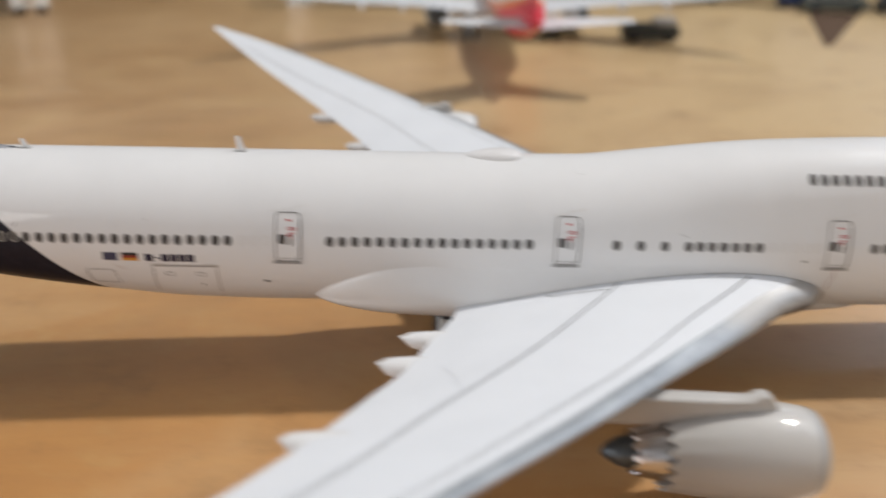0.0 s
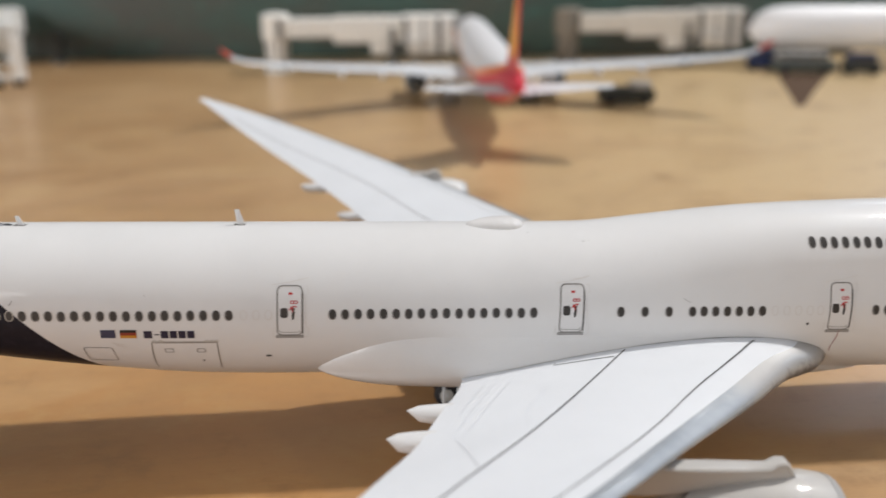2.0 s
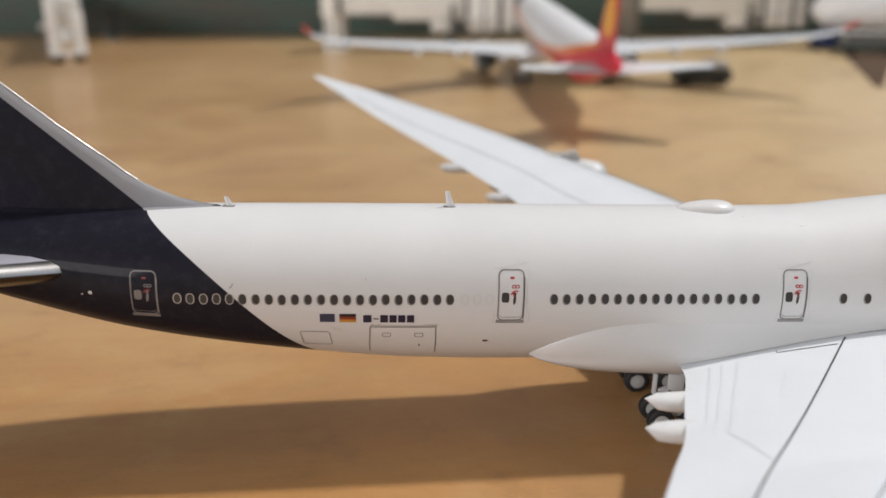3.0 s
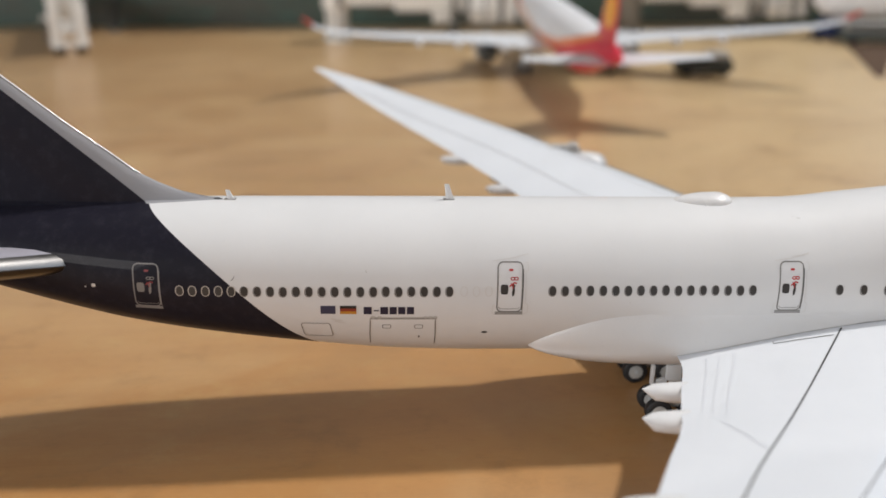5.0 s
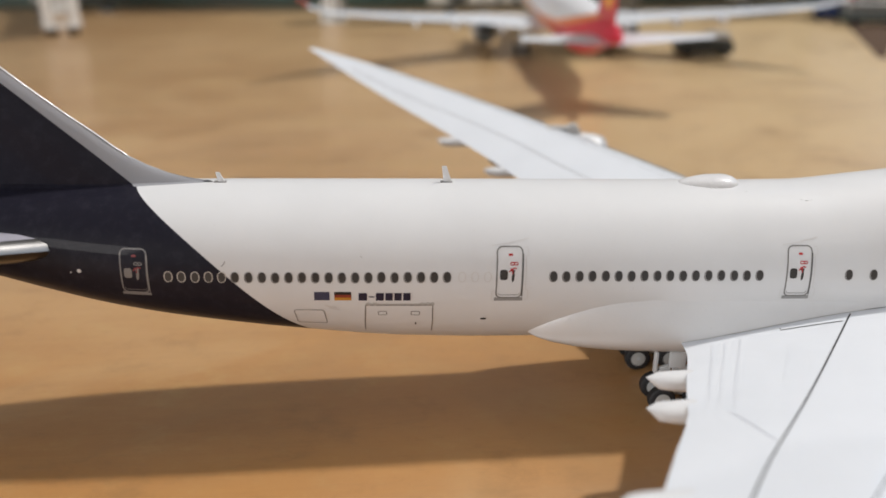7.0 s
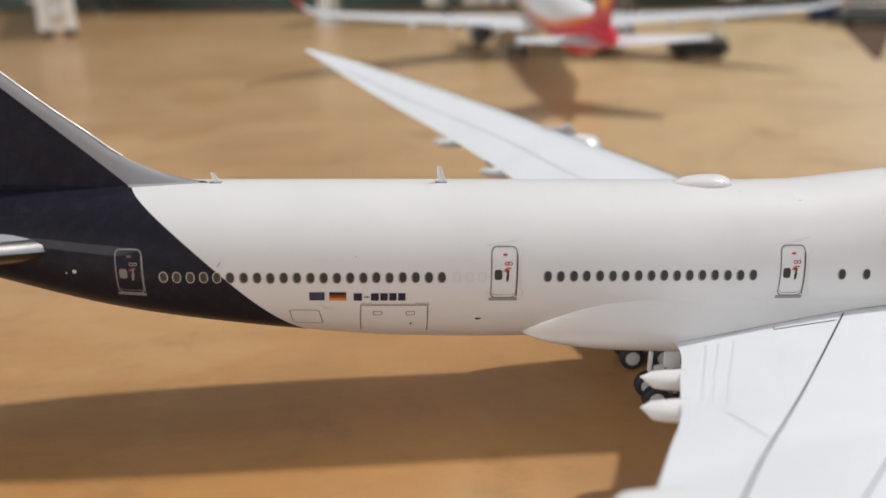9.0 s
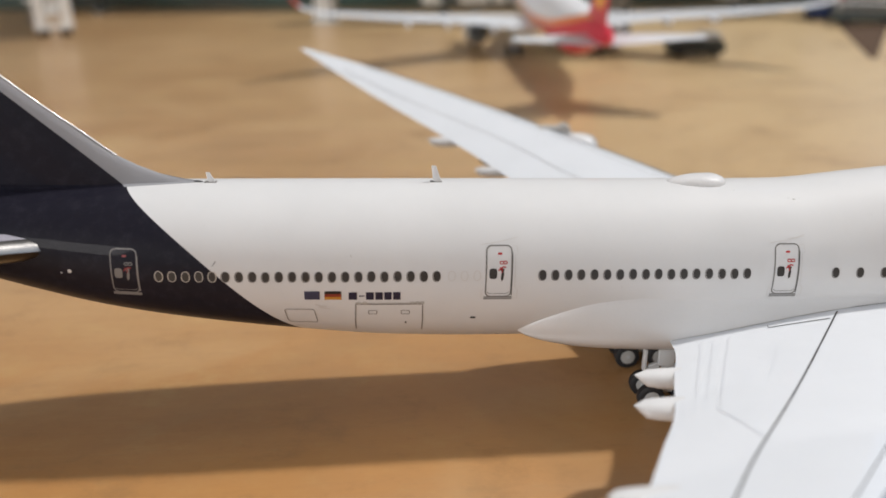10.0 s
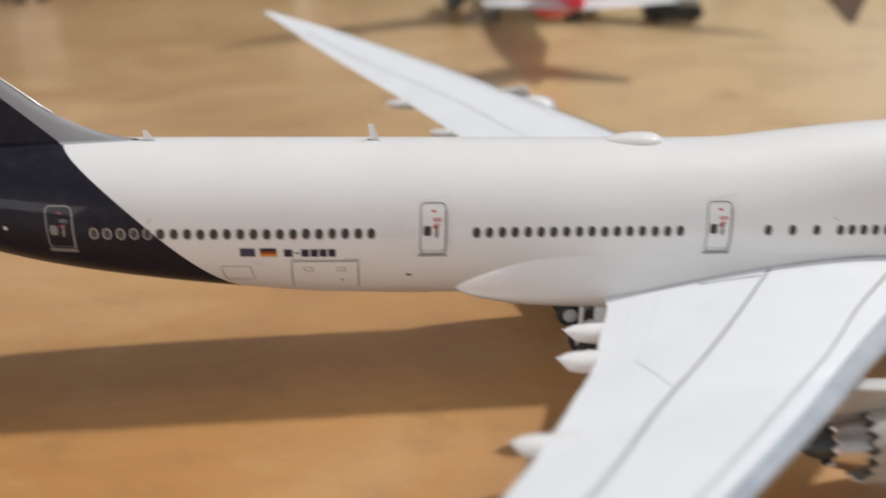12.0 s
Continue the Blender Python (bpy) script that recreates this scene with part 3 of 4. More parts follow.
def W_SLAT(y):
    return (W_LE(y) - W_SLATX(y)) / (W_LE(y) - W_TE(y))


def W_HINGE(y):
    return (W_LE(y) - W_HINGEX(y)) / (W_LE(y) - W_TE(y))


SPANS = [2.4, 3.0, 3.7, 4.1, 4.4, 5, 6, 7, 8, 9, 9.8, 10.5, 11.2, 12, 13, 14, 15.4, 17, 19, 21, 23, 25, 27, 29, 30.5, 32, 33.2, 34.2, 34.7, 34.9]


def airfoil(s):
    s = max(s, 0.0)
    return 10 * (0.2969 * math.sqrt(s) - 0.126 * s - 0.3516 * s * s + 0.2843 * s ** 3 - 0.1036 * s ** 4)


def wing_point(y, s, upper, side, off=0.0):
    """A point of the wing at span y and chord fraction s."""
    le, te = W_LE(y) + (W_FAR(y) if side > 0 else 0), W_TE(y)
    c = le - te
    mid = W_ZL(y) + (W_ZT(y) - W_ZL(y)) * s
    z = mid + airfoil(s) * c * W_UP(y) + off if upper else mid - airfoil(s) * c * W_LO(y) - off
    return (le - c * s, side * y, z)


def span_line(frac, y0, y1, width, side, off=0.014, n=40):
    """A line along the span on the upper surface; its width runs from the first to the second of two widths."""
    rows = []
    wide = width if isinstance(width, tuple) else (width, width)
    for k in range(n + 1):
        y = y0 + (y1 - y0) * k / n
        width = wide[0] + (wide[1] - wide[0]) * k / n
        f, c = frac(y), W_LE(y) - W_TE(y)
        rows.append([wing_point(y, f - width / 2 / c, True, side, off), wing_point(y, f + width / 2 / c, True, side, off)])
    return skin(rows)


def chord_line(y, s0, s1, width, side, dy=0.0, off=0.014, n=14):
    """A line across the upper surface."""
    rows = []
    for k in range(n + 1):
        s = s0 + (s1 - s0) * k / n
        yy = y + dy * k / n
        rows.append([wing_point(yy - width / 2, s, True, side, off), wing_point(yy + width / 2, s, True, side, off)])
    return skin(rows)


BAND = smooth_curve([0, 3.7, 10, 20, 34.9], [0.075, 0.08, 0.1, 0.1, 0.1])
for side in (-1, 1):
    rows, nose = [], []
    for y in SPANS:
        band = BAND(y)
        up = [1 - (1 - band) * k / 26 for k in range(27)]
        lo = [0.05 + 0.95 * k / 14 for k in range(15)]
        rows.append([wing_point(y, s, True, side) for s in up])
        nose.append([wing_point(y, band * (1 - k / 8) ** 2, True, side) for k in range(8)] + [wing_point(y, 0.05 * (k / 5) ** 2, False, side) for k in range(6)])
        rows[-1] = rows[-1], [wing_point(y, s, False, side) for s in lo]
    bm = skin([r[0] for r in rows])
    skin([r[1] for r in rows], bm=bm)
    bm.faces.new([bm.verts.new(p) for p in rows[-1][0] + rows[-1][1]])
    wing = part("wing", bm, M_WING, jumbo, "swept pale grey-white wing with engraved panel lines")
    part("leading_edge", skin(nose), M_SILVER, wing, "worn silver leading edge")
    part("panel_line", span_line(W_HINGE, 3.45, 31, 0.085 if side < 0 else 0.04, side), M_LINE if side < 0 else M_THIN, wing)
    part("panel_line", span_line(W_SLAT, 3.45, 9.0, (0.12, 0.06) if side < 0 else 0.03, side), M_LINE, wing)
    part("panel_line", span_line(W_SLAT, 9.0, 31, 0.06 if side < 0 else 0.03, side), M_LINE, wing)
    part("flap_line", span_line(lambda y: 0.93, 4.45, 9.6, 0.05, side), M_ENGRAVED, wing)
    part("flap_line", span_line(lambda y: 0.85, 4.45, 10.6, 0.05, side), M_ENGRAVED, wing)
    part("flap_line", chord_line(10.8, 0.86, 0.66, 0.05, side, dy=2.4), M_ENGRAVED, wing)
    part("flap_line", span_line(lambda y: 0.895, 4.45, 9.9, 0.035, side), M_ENGRAVED, wing)
    part("flap_line", span_line(lambda y: 0.7, 6.2, 8.6, 0.035, side), M_ENGRAVED, wing)
    # dark joint where the wing meets the body
    rows = []
    for k in range(41):
        t = 0.012 + 0.985 * (k / 40) ** 1.3
        y = 2.6
        while y < 5.2:
            x, _, z = wing_point(y, t, True, side)
            if y > max(side_y(x, z), fairing_y(x, z)):
                break
            y += 0.01
        rows.append([wing_point(y - 0.02, t, True, side, 0.02), wing_point(y + 0.022, t, True, side, 0.02)])
    part("root_joint", skin(rows[:25]), M_LINE, wing, "dark joint at the wing root")
    part("root_joint", skin(rows[24:]), M_HINGE, wing, "faint joint at the wing root")
    # a narrow panel beside the body, ending at the hinge line
    part("root_panel", chord_line(4.08, 0.57, 0.74, 0.055, side, off=0.02), M_LINE, wing)
    part("root_panel", chord_line(3.8, 0.745, 0.74, 0.09, side, dy=0.28, off=0.02, n=3), M_LINE, wing)
    for y, tip, length, w in ((6.8, 2.85, 6.5, 0.5), (9.6, 2.04, 5.6, 0.52), (16.0, -0.54, 4.4, 0.45), (20.3, -3.0, 4.2, 0.42)):
        z = W_ZT(y) + (0.08 if y > 12 and side < 0 else 0)
        deep = 0.8 if y > 12 else 1
        rows = []
        for k in range(15):
            t = k / 14
            r = max(0.02, math.sin(math.pi * min(1, t * 1.02) ** 0.6) ** 0.58)
            rows.append([(tip + length * t, side * y + w * r * c, z - 0.16 + 0.08 * t - (0.2 * r - 0.38 * r * s) * deep) for c, s in ((math.cos(a), math.sin(a)) for a in (2 * math.pi * q / 20 for q in range(20)))])
        part("flap_fairing", skin(rows, around=True, cap=True), M_WHITE, wing, "pointed white flap-track fairing")


def engine(y, lip, zc, side):
    """A turbofan under the wing: nacelle with chevrons, core nozzle, plug and pylon."""
    r = 1.68
    at = (0, side * y, zc)
    bm = bmesh.new()
    rows = []
    outer = [(lip - 0.02, 1.2), (lip, 1.32), (lip - 0.08, 1.43), (lip - 0.4, 1.57), (lip - 1.0, r), (lip - 2.4, r + 0.02), (lip - 4.0, 1.54), (lip - 5.1, 1.32)]
    inner = [(lip - 5.1, 1.27), (lip - 2.0, 1.2), (lip - 0.6, 1.17), (lip - 0.15, 1.16)]
    n = 72
    for k, (x, q) in enumerate(outer + inner):
        ring = []
        for j in range(n):
            a = 2 * math.pi * j / n
            xx = x - (0.32 * (1 - abs((j % 4) - 2) / 2) if k in (7, 8) else 0)
            ring.append((xx, side * y + q * math.cos(a), zc + q * math.sin(a)))
        rows.append(ring)
    rows.append(rows[0])
    # near nacelles darker than far ones: shade put into the paint
    nac = part("engine", skin(rows, around=True, bm=bm), M_NACELLESHADE if side < 0 else M_WHITE, jumbo, "engine nacelle with a chevron rear edge, shaded cream near, white far", angle=60)
    part("intake_lip", turned(bmesh.new(), [(lip - 0.3, 1.555), (lip - 0.06, 1.45), (lip + 0.03, 1.33), (lip - 0.02, 1.18), (lip - 0.25, 1.15)], at, 40), M_SILVERLIP, nac, "pale grey intake lip")
    part("fan", turned(bmesh.new(), [(lip - 1.5, 0.02), (lip - 1.5, 1.15), (lip - 1.25, 1.15), (lip - 1.3, 0.4), (lip - 0.7, 0.05)], at, 36), M_HOT, nac)
    bm = bmesh.new()
    rows = []
    for k, (x, q) in enumerate([(lip - 4.4, 1.1), (lip - 5.3, 1.02), (lip - 6.2, 0.8), (lip - 6.25, 0.74), (lip - 5.0, 0.7)]):
        rows.append([(x - (0.25 * (1 - abs((j % 3) - 1.5) / 1.5) if k in (2, 3) else 0), side * y + q * math.cos(2 * math.pi * j / 36), zc + q * math.sin(2 * math.pi * j / 36)) for j in range(36)])
    part("core_nozzle", skin(rows, around=True, bm=bm), M_CHROME, nac, "bright metal core nozzle")
    part("exhaust_plug", turned(bmesh.new(), [(lip - 5.0, 0.68), (lip - 6.2, 0.64), (lip - 6.8, 0.5), (lip - 7.1, 0.34), (lip - 7.35, 0.14), (lip - 7.4, 0.02)], at, 24), M_HOT, nac, "dark exhaust cone")
    # pylon
    zw = W_ZL(y) - 0.05
    rows, cap = [], []
    for x, z0, z1, w in ((lip - 1.5, zc + 1.5, zc + 1.68, 0.1), (lip - 1.75, zc + 1.45, zc + 2.08, 0.22), (lip - 1.95, zc + 1.4, zc + 2.28, 0.28), (lip - 2.25, zc + 1.4, zc + 2.27, 0.3), (lip - 2.5, zc + 1.4, zc + 2.1, 0.32),
                         (lip - 3.4, zc + 1.4, zc + 2.12, 0.36), (lip - 4.4, zc + 1.3, zc + 2.16, 0.38), (lip - 5.4, zc + 1.15, zc + 2.2, 0.38), (lip - 6.6, zc + 1.1, zc + 2.28, 0.36), (lip - 8.0, zc + 1.2, zw, 0.32), (lip - 8.7, zw - 0.6, zw - 0.1, 0.25), (lip - 9.4, zw - 0.3, zw - 0.1, 0.08)):
        if x < W_LE(y) + 0.3:
            z1 = min(z1, zw)
        rows.append([(x, side * y + p[0], p[1]) for p in oval(0, (z0 + z1) / 2, w * 0.66, (z1 - z0) / 2, 16, 3.0)])
        if x > lip - 7.0:
            cap.append([(x, side * y + p[0], p[1]) for p in oval(0, z1 - 0.06, w, 0.13, 16, 2.4)])
    part("pylon", skin(rows, around=True, cap=True), M_NACELLESHADE, nac, "white engine pylon")
    part("pylon_cap", skin(cap, around=True, cap=True), M_NACELLESHADE, nac, "rounded white rail along the pylon's top")
    part("strake", box(bmesh.new(), lip - 2.8, lip - 1.7, side * y - 0.03, side * y + 0.03, zc + 1.2, zc + 1.6, 0.01, Matrix.Translation((0, side * y, zc)) @ Matrix.Rotation(radians(48), 4, "X") @ Matrix.Translation((0, -side * y, -zc))), M_NACELLESHADE, nac)


for side in (-1, 1):
    engine(11.7, 17.14, 2.13, side)
    engine(21.2, 7.8, 4.55, side)

# -- tail --
F_LE = smooth_curve([8.9, 9.14, 9.55, 10.33, 11.14, 12.16, 13.8, 19.6], [-12.95, -13.5, -14.85, -16.53, -17.6, -18.97, -21.0, -28.35])
rows = []
for z in [8.7, 9.0, 9.14, 9.3, 9.55, 9.9, 10.33, 10.7, 11.14, 12.2, 13.8, 16, 18, 19.3, 19.6]:
    le, te = F_LE(z), -29.3 - 0.42 * (z - 9.0)
    th = 0.075 - 0.002 * (z - 9)
    row = []
    for k in range(17):
        s = (1 - math.cos(math.pi * k / 16)) / 2
        row.append((le - (le - te) * s, -airfoil(s) * min(le - te, 9.5) * th * 0.6 * min(1, 0.25 + (z - 8.7) * 0.6 + s * 3), z))
    rows.append(row + [(p[0], -p[1], p[2]) for p in row[-2:0:-1]])
fin = part("fin", skin(rows, around=True, cap=True), M_FIN, jumbo, "navy tail fin with a pale grey dorsal edge")
# white tube added along the fin's edge to draw its sun glint
rows = []
for k in range(21):
    z = 10.3 + 0.3 * k
    rows.append([(F_LE(z) + 0.03 + 0.045 * math.cos(a), 0.05 * math.sin(a), z) for a in (2 * math.pi * q / 10 for q in range(10))])
part("fin_glint_edge", skin(rows, around=True, cap=True), M_WHITE, fin, "white rounded strip drawing the sun glint along the fin edge")
F_HIGH = smooth_curve([-28.5, -21.15, -19.1, -17.75, -16.65, -15.0, -13.6, -13.2], [19.6, 13.8, 12.16, 11.14, 10.33, 9.62, 9.3, 9.24])
for side in (-1, 1):
    rows = []
    for k in range(33):
        x = -13.3 - 0.3 * k
        w = float(np.interp(-x, [13.3, 13.6, 14.2, 16.0, 20.0, 23.0], [0.12, 0.26, 0.4, 0.64, 0.8, 0.8]))
        base = F_TOP(x) - w * w / 6.0 - 0.02
        tall = min(F_HIGH(x) - 0.02, F_TOP(x) + 0.9)
        rows.append([(x, side * w * (1 - t) ** 1.7, base + (tall - base) * t ** 1.5) for t in (q / 8 for q in range(9))])
    part("dorsal_fillet", skin(rows), M_FIN, fin, "grey fillet spreading on to the crown")
rows = []
for k in range(9):
    t = k / 8
    x, r = -13.6 + 0.4 * t, 0.06 * math.sin(math.pi * min(1, 0.15 + 0.85 * t)) + 0.004
    rows.append([(x, 1.1 * r * math.cos(a), F_TOP(x) + 0.01 + r * math.sin(a)) for a in (2 * math.pi * q / 10 for q in range(10))])
part("dorsal_tip", skin(rows, around=True, cap=True), M_GREYDARK, fin, "dark grey tip of the dorsal fin")
for side in (-1, 1):
    rows, nose, under = [], [], []
    for y in (0.6, 1.6, 2.4, 3.5, 6, 9, 10.6, 11.1):
        le, te, z = -16.75 - 0.84 * y, -27.4 - 0.42 * y, 6.55 + 0.27 * y
        row = []
        for k in range(13):
            s = (1 - math.cos(math.pi * k / 12)) / 2
            row.append((le - (le - te) * s, side * y, z + airfoil(s) * (le - te) * 0.075))
        low = [(p[0], p[1], z - 0.75 * (p[2] - z)) for p in row]
        rows.append(row + low[-2:0:-1])
        nose.append([(p[0] + 0.012, p[1], p[2] + 0.006) for p in row[2::-1]] + [(p[0] + 0.012, p[1], p[2] - 0.006) for p in low[1:3]])
        under.append([(p[0], p[1], p[2] - 0.008) for p in low[2:]])
    stab = part("tailplane", skin(rows, around=True, cap=True), M_TAILGREY, jumbo, "lilac-grey swept tailplane")
    part("leading_edge", skin(nose), M_TAILEDGE, stab, "bare metal leading edge")
    part("underside", skin(under), M_NAVY, stab, "navy underside")


# -- wheels --
def wheel(parent, x, y, r=0.58, w=0.42, up=0.0):
    tyre = part("tyre", turned(bmesh.new(), [(-w / 2, r * 0.55), (-w / 2, r * 0.86), (-w * 0.38, r * 0.97), (0, r), (w * 0.38, r * 0.97), (w / 2, r * 0.86), (w / 2, r * 0.55)], (x, y, r + up), 28, "y"), M_TYRE, parent, "black rubber tyre")
    part("hub", turned(bmesh.new(), [(-w / 2 - 0.05, r * 0.3), (-w / 2 - 0.02, r * 0.56), (w / 2 + 0.02, r * 0.56), (w / 2 + 0.05, r * 0.3)], (x, y, r + up), 20, "y"), M_HUB, tyre, "grey wheel hub")


def bogie(x, y, top, doors):
    bm = bmesh.new()
    box(bm, x - 0.95, x + 0.95, y - 0.17, y + 0.17, 0.5, 0.8, 0.06)
    turned(bm, [(0.6, 0.2), (1.7, 0.2), (1.75, 0.28), (top, 0.28)], (x, y, 0), 14, "z")
    for dx in (-0.74, 0.74):
        turned(bm, [(-0.9, 0.09), (0.9, 0.09)], (x + dx, y, 0.62), 10, "y")
    box(bm, x - 0.1, x + 1.0, y - 0.07, y + 0.07, 1.3, 1.5, 0.03, Matrix.Translation((x, y, 1.4)) @ Matrix.Rotation(radians(-35), 4, "Y") @ Matrix.Translation((-x, -y, -1.4)))
    gear = part("landing_gear", bm, M_GEAR, jumbo, "pale grey landing gear bogie with four wheels")
    for dx in (-0.74, 0.74):
        for dy in (-0.62, 0.62):
            wheel(gear, x + dx, y + dy)
    if doors:
        bm = box(bmesh.new(), x - 1.26, x - 1.14, y - 0.9, y - 0.6, 1.9, 2.85, 0.02)
        tilt = Matrix.Translation((x - 0.9, y - 0.7, 1.98)) @ Matrix.Rotation(radians(-16), 4, "Y")
        box(bm, -0.32, 0.34, -0.14, 0.1, -0.1, 0.1, 0.03, tilt)
        box(bm, -0.1, 0.3, -0.16, 0.0, 0.12, 0.22, 0.02, tilt)
        part("gear_bracket", bm, M_GEAR, gear, "pale blue-grey gear bracket")
        part("gear_door", box(bmesh.new(), x - 0.66, x + 0.05, y - 0.86, y - 0.7, 2.12, 2.85, 0.06), M_GEAR, gear, "pale grey gear door")


bogie(5.78, -1.9, 3.0, True)
bogie(5.78, 1.9, 3.0, False)
bogie(9.4, -5.5, 4.0, False)
bogie(9.4, 5.5, 4.0, False)
bm = turned(bmesh.new(), [(1.25, 0.16), (3.0, 0.2)], (33.5, 0, 0), 14, "z")
turned(bm, [(-0.6, 0.08), (0.6, 0.08)], (33.5, 0, 1.33), 10, "y")
gear = part("nose_gear", bm, M_GEAR, jumbo, "pale grey nose gear with two wheels")
for dy in (-0.5, 0.5):
    wheel(gear, 33.5, dy, 0.55, 0.36, 0.78)

# -- aerials and radome --
for x, h, c in ((-12.95, 0.42, 0.3), (-4.0, 0.68, 0.34)):
    z = F_TOP(x) - 0.03
    rows = []
    for k in range(6):
        t = k / 5
        cx, half, w = x + 0.1 - 0.16 * t, c / 2 * (1 - 0.45 * t), 0.06 * (1 - 0.5 * t)
        rows.append([(cx + half * math.cos(a), w * math.sin(a), z + h * t) for a in (2 * math.pi * q / 12 for q in range(12))])
    aerial = part("aerial", skin(rows, around=True, cap=True), M_WHITE, jumbo, "small white blade aerial")
    part("base", box(bmesh.new(), x - 0.2, x + 0.28, -0.14, 0.14, z - 0.02, z + 0.045, 0.015), M_THIN, aerial)
    part("mark", box(bmesh.new(), x - 0.42, x - 0.05, -0.62, -0.5, z - 0.07, z - 0.028, 0.004), M_FAINT, aerial)
R_SHAPE = smooth_curve([0, 0.04, 0.15, 0.35, 0.6, 0.8, 0.92, 0.98, 1], [0.02, 0.28, 0.56, 0.84, 1.0, 0.95, 0.7, 0.4, 0.02])
rows = []
for k in range(33):
    t = k / 32
    r = R_SHAPE(t)
    ring = []
    for q in range(36):
        a = 2 * math.pi * q / 36
        chip = 1 + 0.05 * noise.noise((6 * t, 2.2 * math.cos(a), 2.2 * math.sin(a)))
        ring.append((5.52 + 2.55 * t, 0.66 * r * chip * math.cos(a), 9.15 + (0.4 if math.sin(a) > 0 else 0.05) * r * chip * math.sin(a)))
    rows.append(ring)
dome = part("radome", skin(rows, around=True, cap=True), M_RADOME, jumbo, "dimpled white radome blister")
for x, y, r in ((6.95, -0.6, 0.07), (7.12, -0.6, 0.05), (7.3, -0.55, 0.075), (7.5, -0.47, 0.06), (7.72, -0.36, 0.06), (7.72, -0.18, 0.05), (6.75, -0.63, 0.045)):
    bm = bmesh.new()
    bmesh.ops.create_icosphere(bm, subdivisions=2, radius=r, matrix=Matrix.Translation((x, y, 9.15)))
    part("paint_bead", bm, M_RADOME, dome)
for x, z, r in ((8.13, 9.1, 0.035), (10.4, 8.9, 0.06), (10.2, 8.93, 0.035), (10.62, 8.92, 0.03)):
    bm = bmesh.new()
    bmesh.ops.create_icosphere(bm, subdivisions=2, radius=r, matrix=Matrix.Translation(on_skin(x, z, 0.0)) @ Matrix.Diagonal((1.5, 0.5, 0.45, 1)))
    part("paint_bead", bm, M_WHITE, jumbo, "tiny bead in the white paint")

# -- printed doors --
def door(x0, x1, z0, z1, rim, lean=0.0):
    """A printed door; lean shifts its foot aft."""
    def at(x, z):
        return x - lean * (z1 - z) / (z1 - z0), z
    def line(path, width, closed, mat, name, parent, off=0.014):
        return part(name, outline_strip([at(*p) for p in path], width, closed, off), mat, parent)
    pale = rim is M_DOORPALE
    d = line(rounded(x0, x1, z0, z1, 0.19), 0.05, True, rim, "door", jumbo)
    tagged(d, "printed cabin door outline")
    cx, h = (x0 + x1) / 2, z1 - z0
    red = M_DARKRED if pale else M_RED
    # dark line down the right edge draws the shadow there
    line([(x1 + 0.03, z0 + 0.05 + (h - 0.3) * k / 8) for k in range(9)], 0.03, False, M_RIM if pale else M_LINE, "door_edge_shade", d)
    line([(x0 - 0.06 + (x1 - x0 + 0.12) * k / 10, z0 - 0.06) for k in range(11)], 0.1, False, M_DOORPALE if pale else M_SILL, "door_sill", d, 0.012)
    for z in (z0 - 0.12, z0 - 0.005):
        line([(x0 - 0.06 + (x1 - x0 + 0.12) * k / 10, z) for k in range(11)], 0.022, False, rim, "sill_line", d, 0.017)
    line([(x0 + 0.07, z0 + 0.2), (x0 + 0.13, z0 + 0.13)] + [(x0 + 0.13 + (x1 - x0 - 0.26) * k / 8, z0 + 0.12) for k in range(1, 8)] + [(x1 - 0.13, z0 + 0.13), (x1 - 0.07, z0 + 0.2)], 0.022, False, rim, "inner_line", d)
    wx, wz = at(cx - 0.22, z0 + 0.475 * h)
    part("door_window", patch(oval(wx, wz, 0.15, 0.2, 20, 4), 0.016), M_THIN if pale else M_PANE, d)
    hx, hz = at(cx + 0.12, z0 + 0.46 * h)
    spindle = [(hx - 0.02, hz - 0.27), (hx + 0.05, hz - 0.2), (hx + 0.08, hz), (hx + 0.06, hz + 0.14), (hx + 0.1, hz + 0.2), (hx + 0.02, hz + 0.24), (hx - 0.06, hz + 0.18), (hx - 0.01, hz + 0.08), (hx - 0.04, hz - 0.1)]
    part("handle", patch(spindle, 0.016), M_THIN if pale else M_PANE, d)
    rx, rz = at(cx + 0.03, z0 + 0.855 * h)
    part("red_mark", patch(oval(rx, rz, 0.085, 0.042, 12, 4), 0.016), red, d)
    for k in (0, 1):
        rx, rz = at(cx + 0.1 + 0.14 * k, z0 + 0.69 * h)
        part("red_mark", outline_strip(oval(rx, rz, 0.07, 0.05, 12, 3), 0.035, True, 0.016), M_DOORPALE if pale else red, d)
    line([(cx - 0.02, z0 + 0.535 * h), (cx + 0.06, z0 + 0.57 * h), (cx + 0.16, z0 + 0.61 * h), (cx + 0.27, z0 + 0.595 * h)], 0.05, False, red, "red_mark", d, 0.018)
    line([(cx + 0.03, z0 + 0.6 * h), (cx + 0.13, z0 + 0.56 * h), (cx + 0.11, z0 + 0.49 * h)], 0.04, False, red, "red_mark", d, 0.018)
    if not pale:
        line([(x1 + 0.08, z1 - 0.02), (x1 + 0.2, z1 - 0.02), (x1 + 0.24, z1 - 0.3), (x1 + 0.13, z1 - 0.34), (x1 + 0.15, z0 + 0.5), (x1 + 0.16, z0 + 0.36), (x1 + 0.26, z0 + 0.3), (x1 + 0.25, z0 - 0.06), (x1 + 0.1, z0 - 0.1)], 0.022, False, M_FAINT, "faint_outline", d)
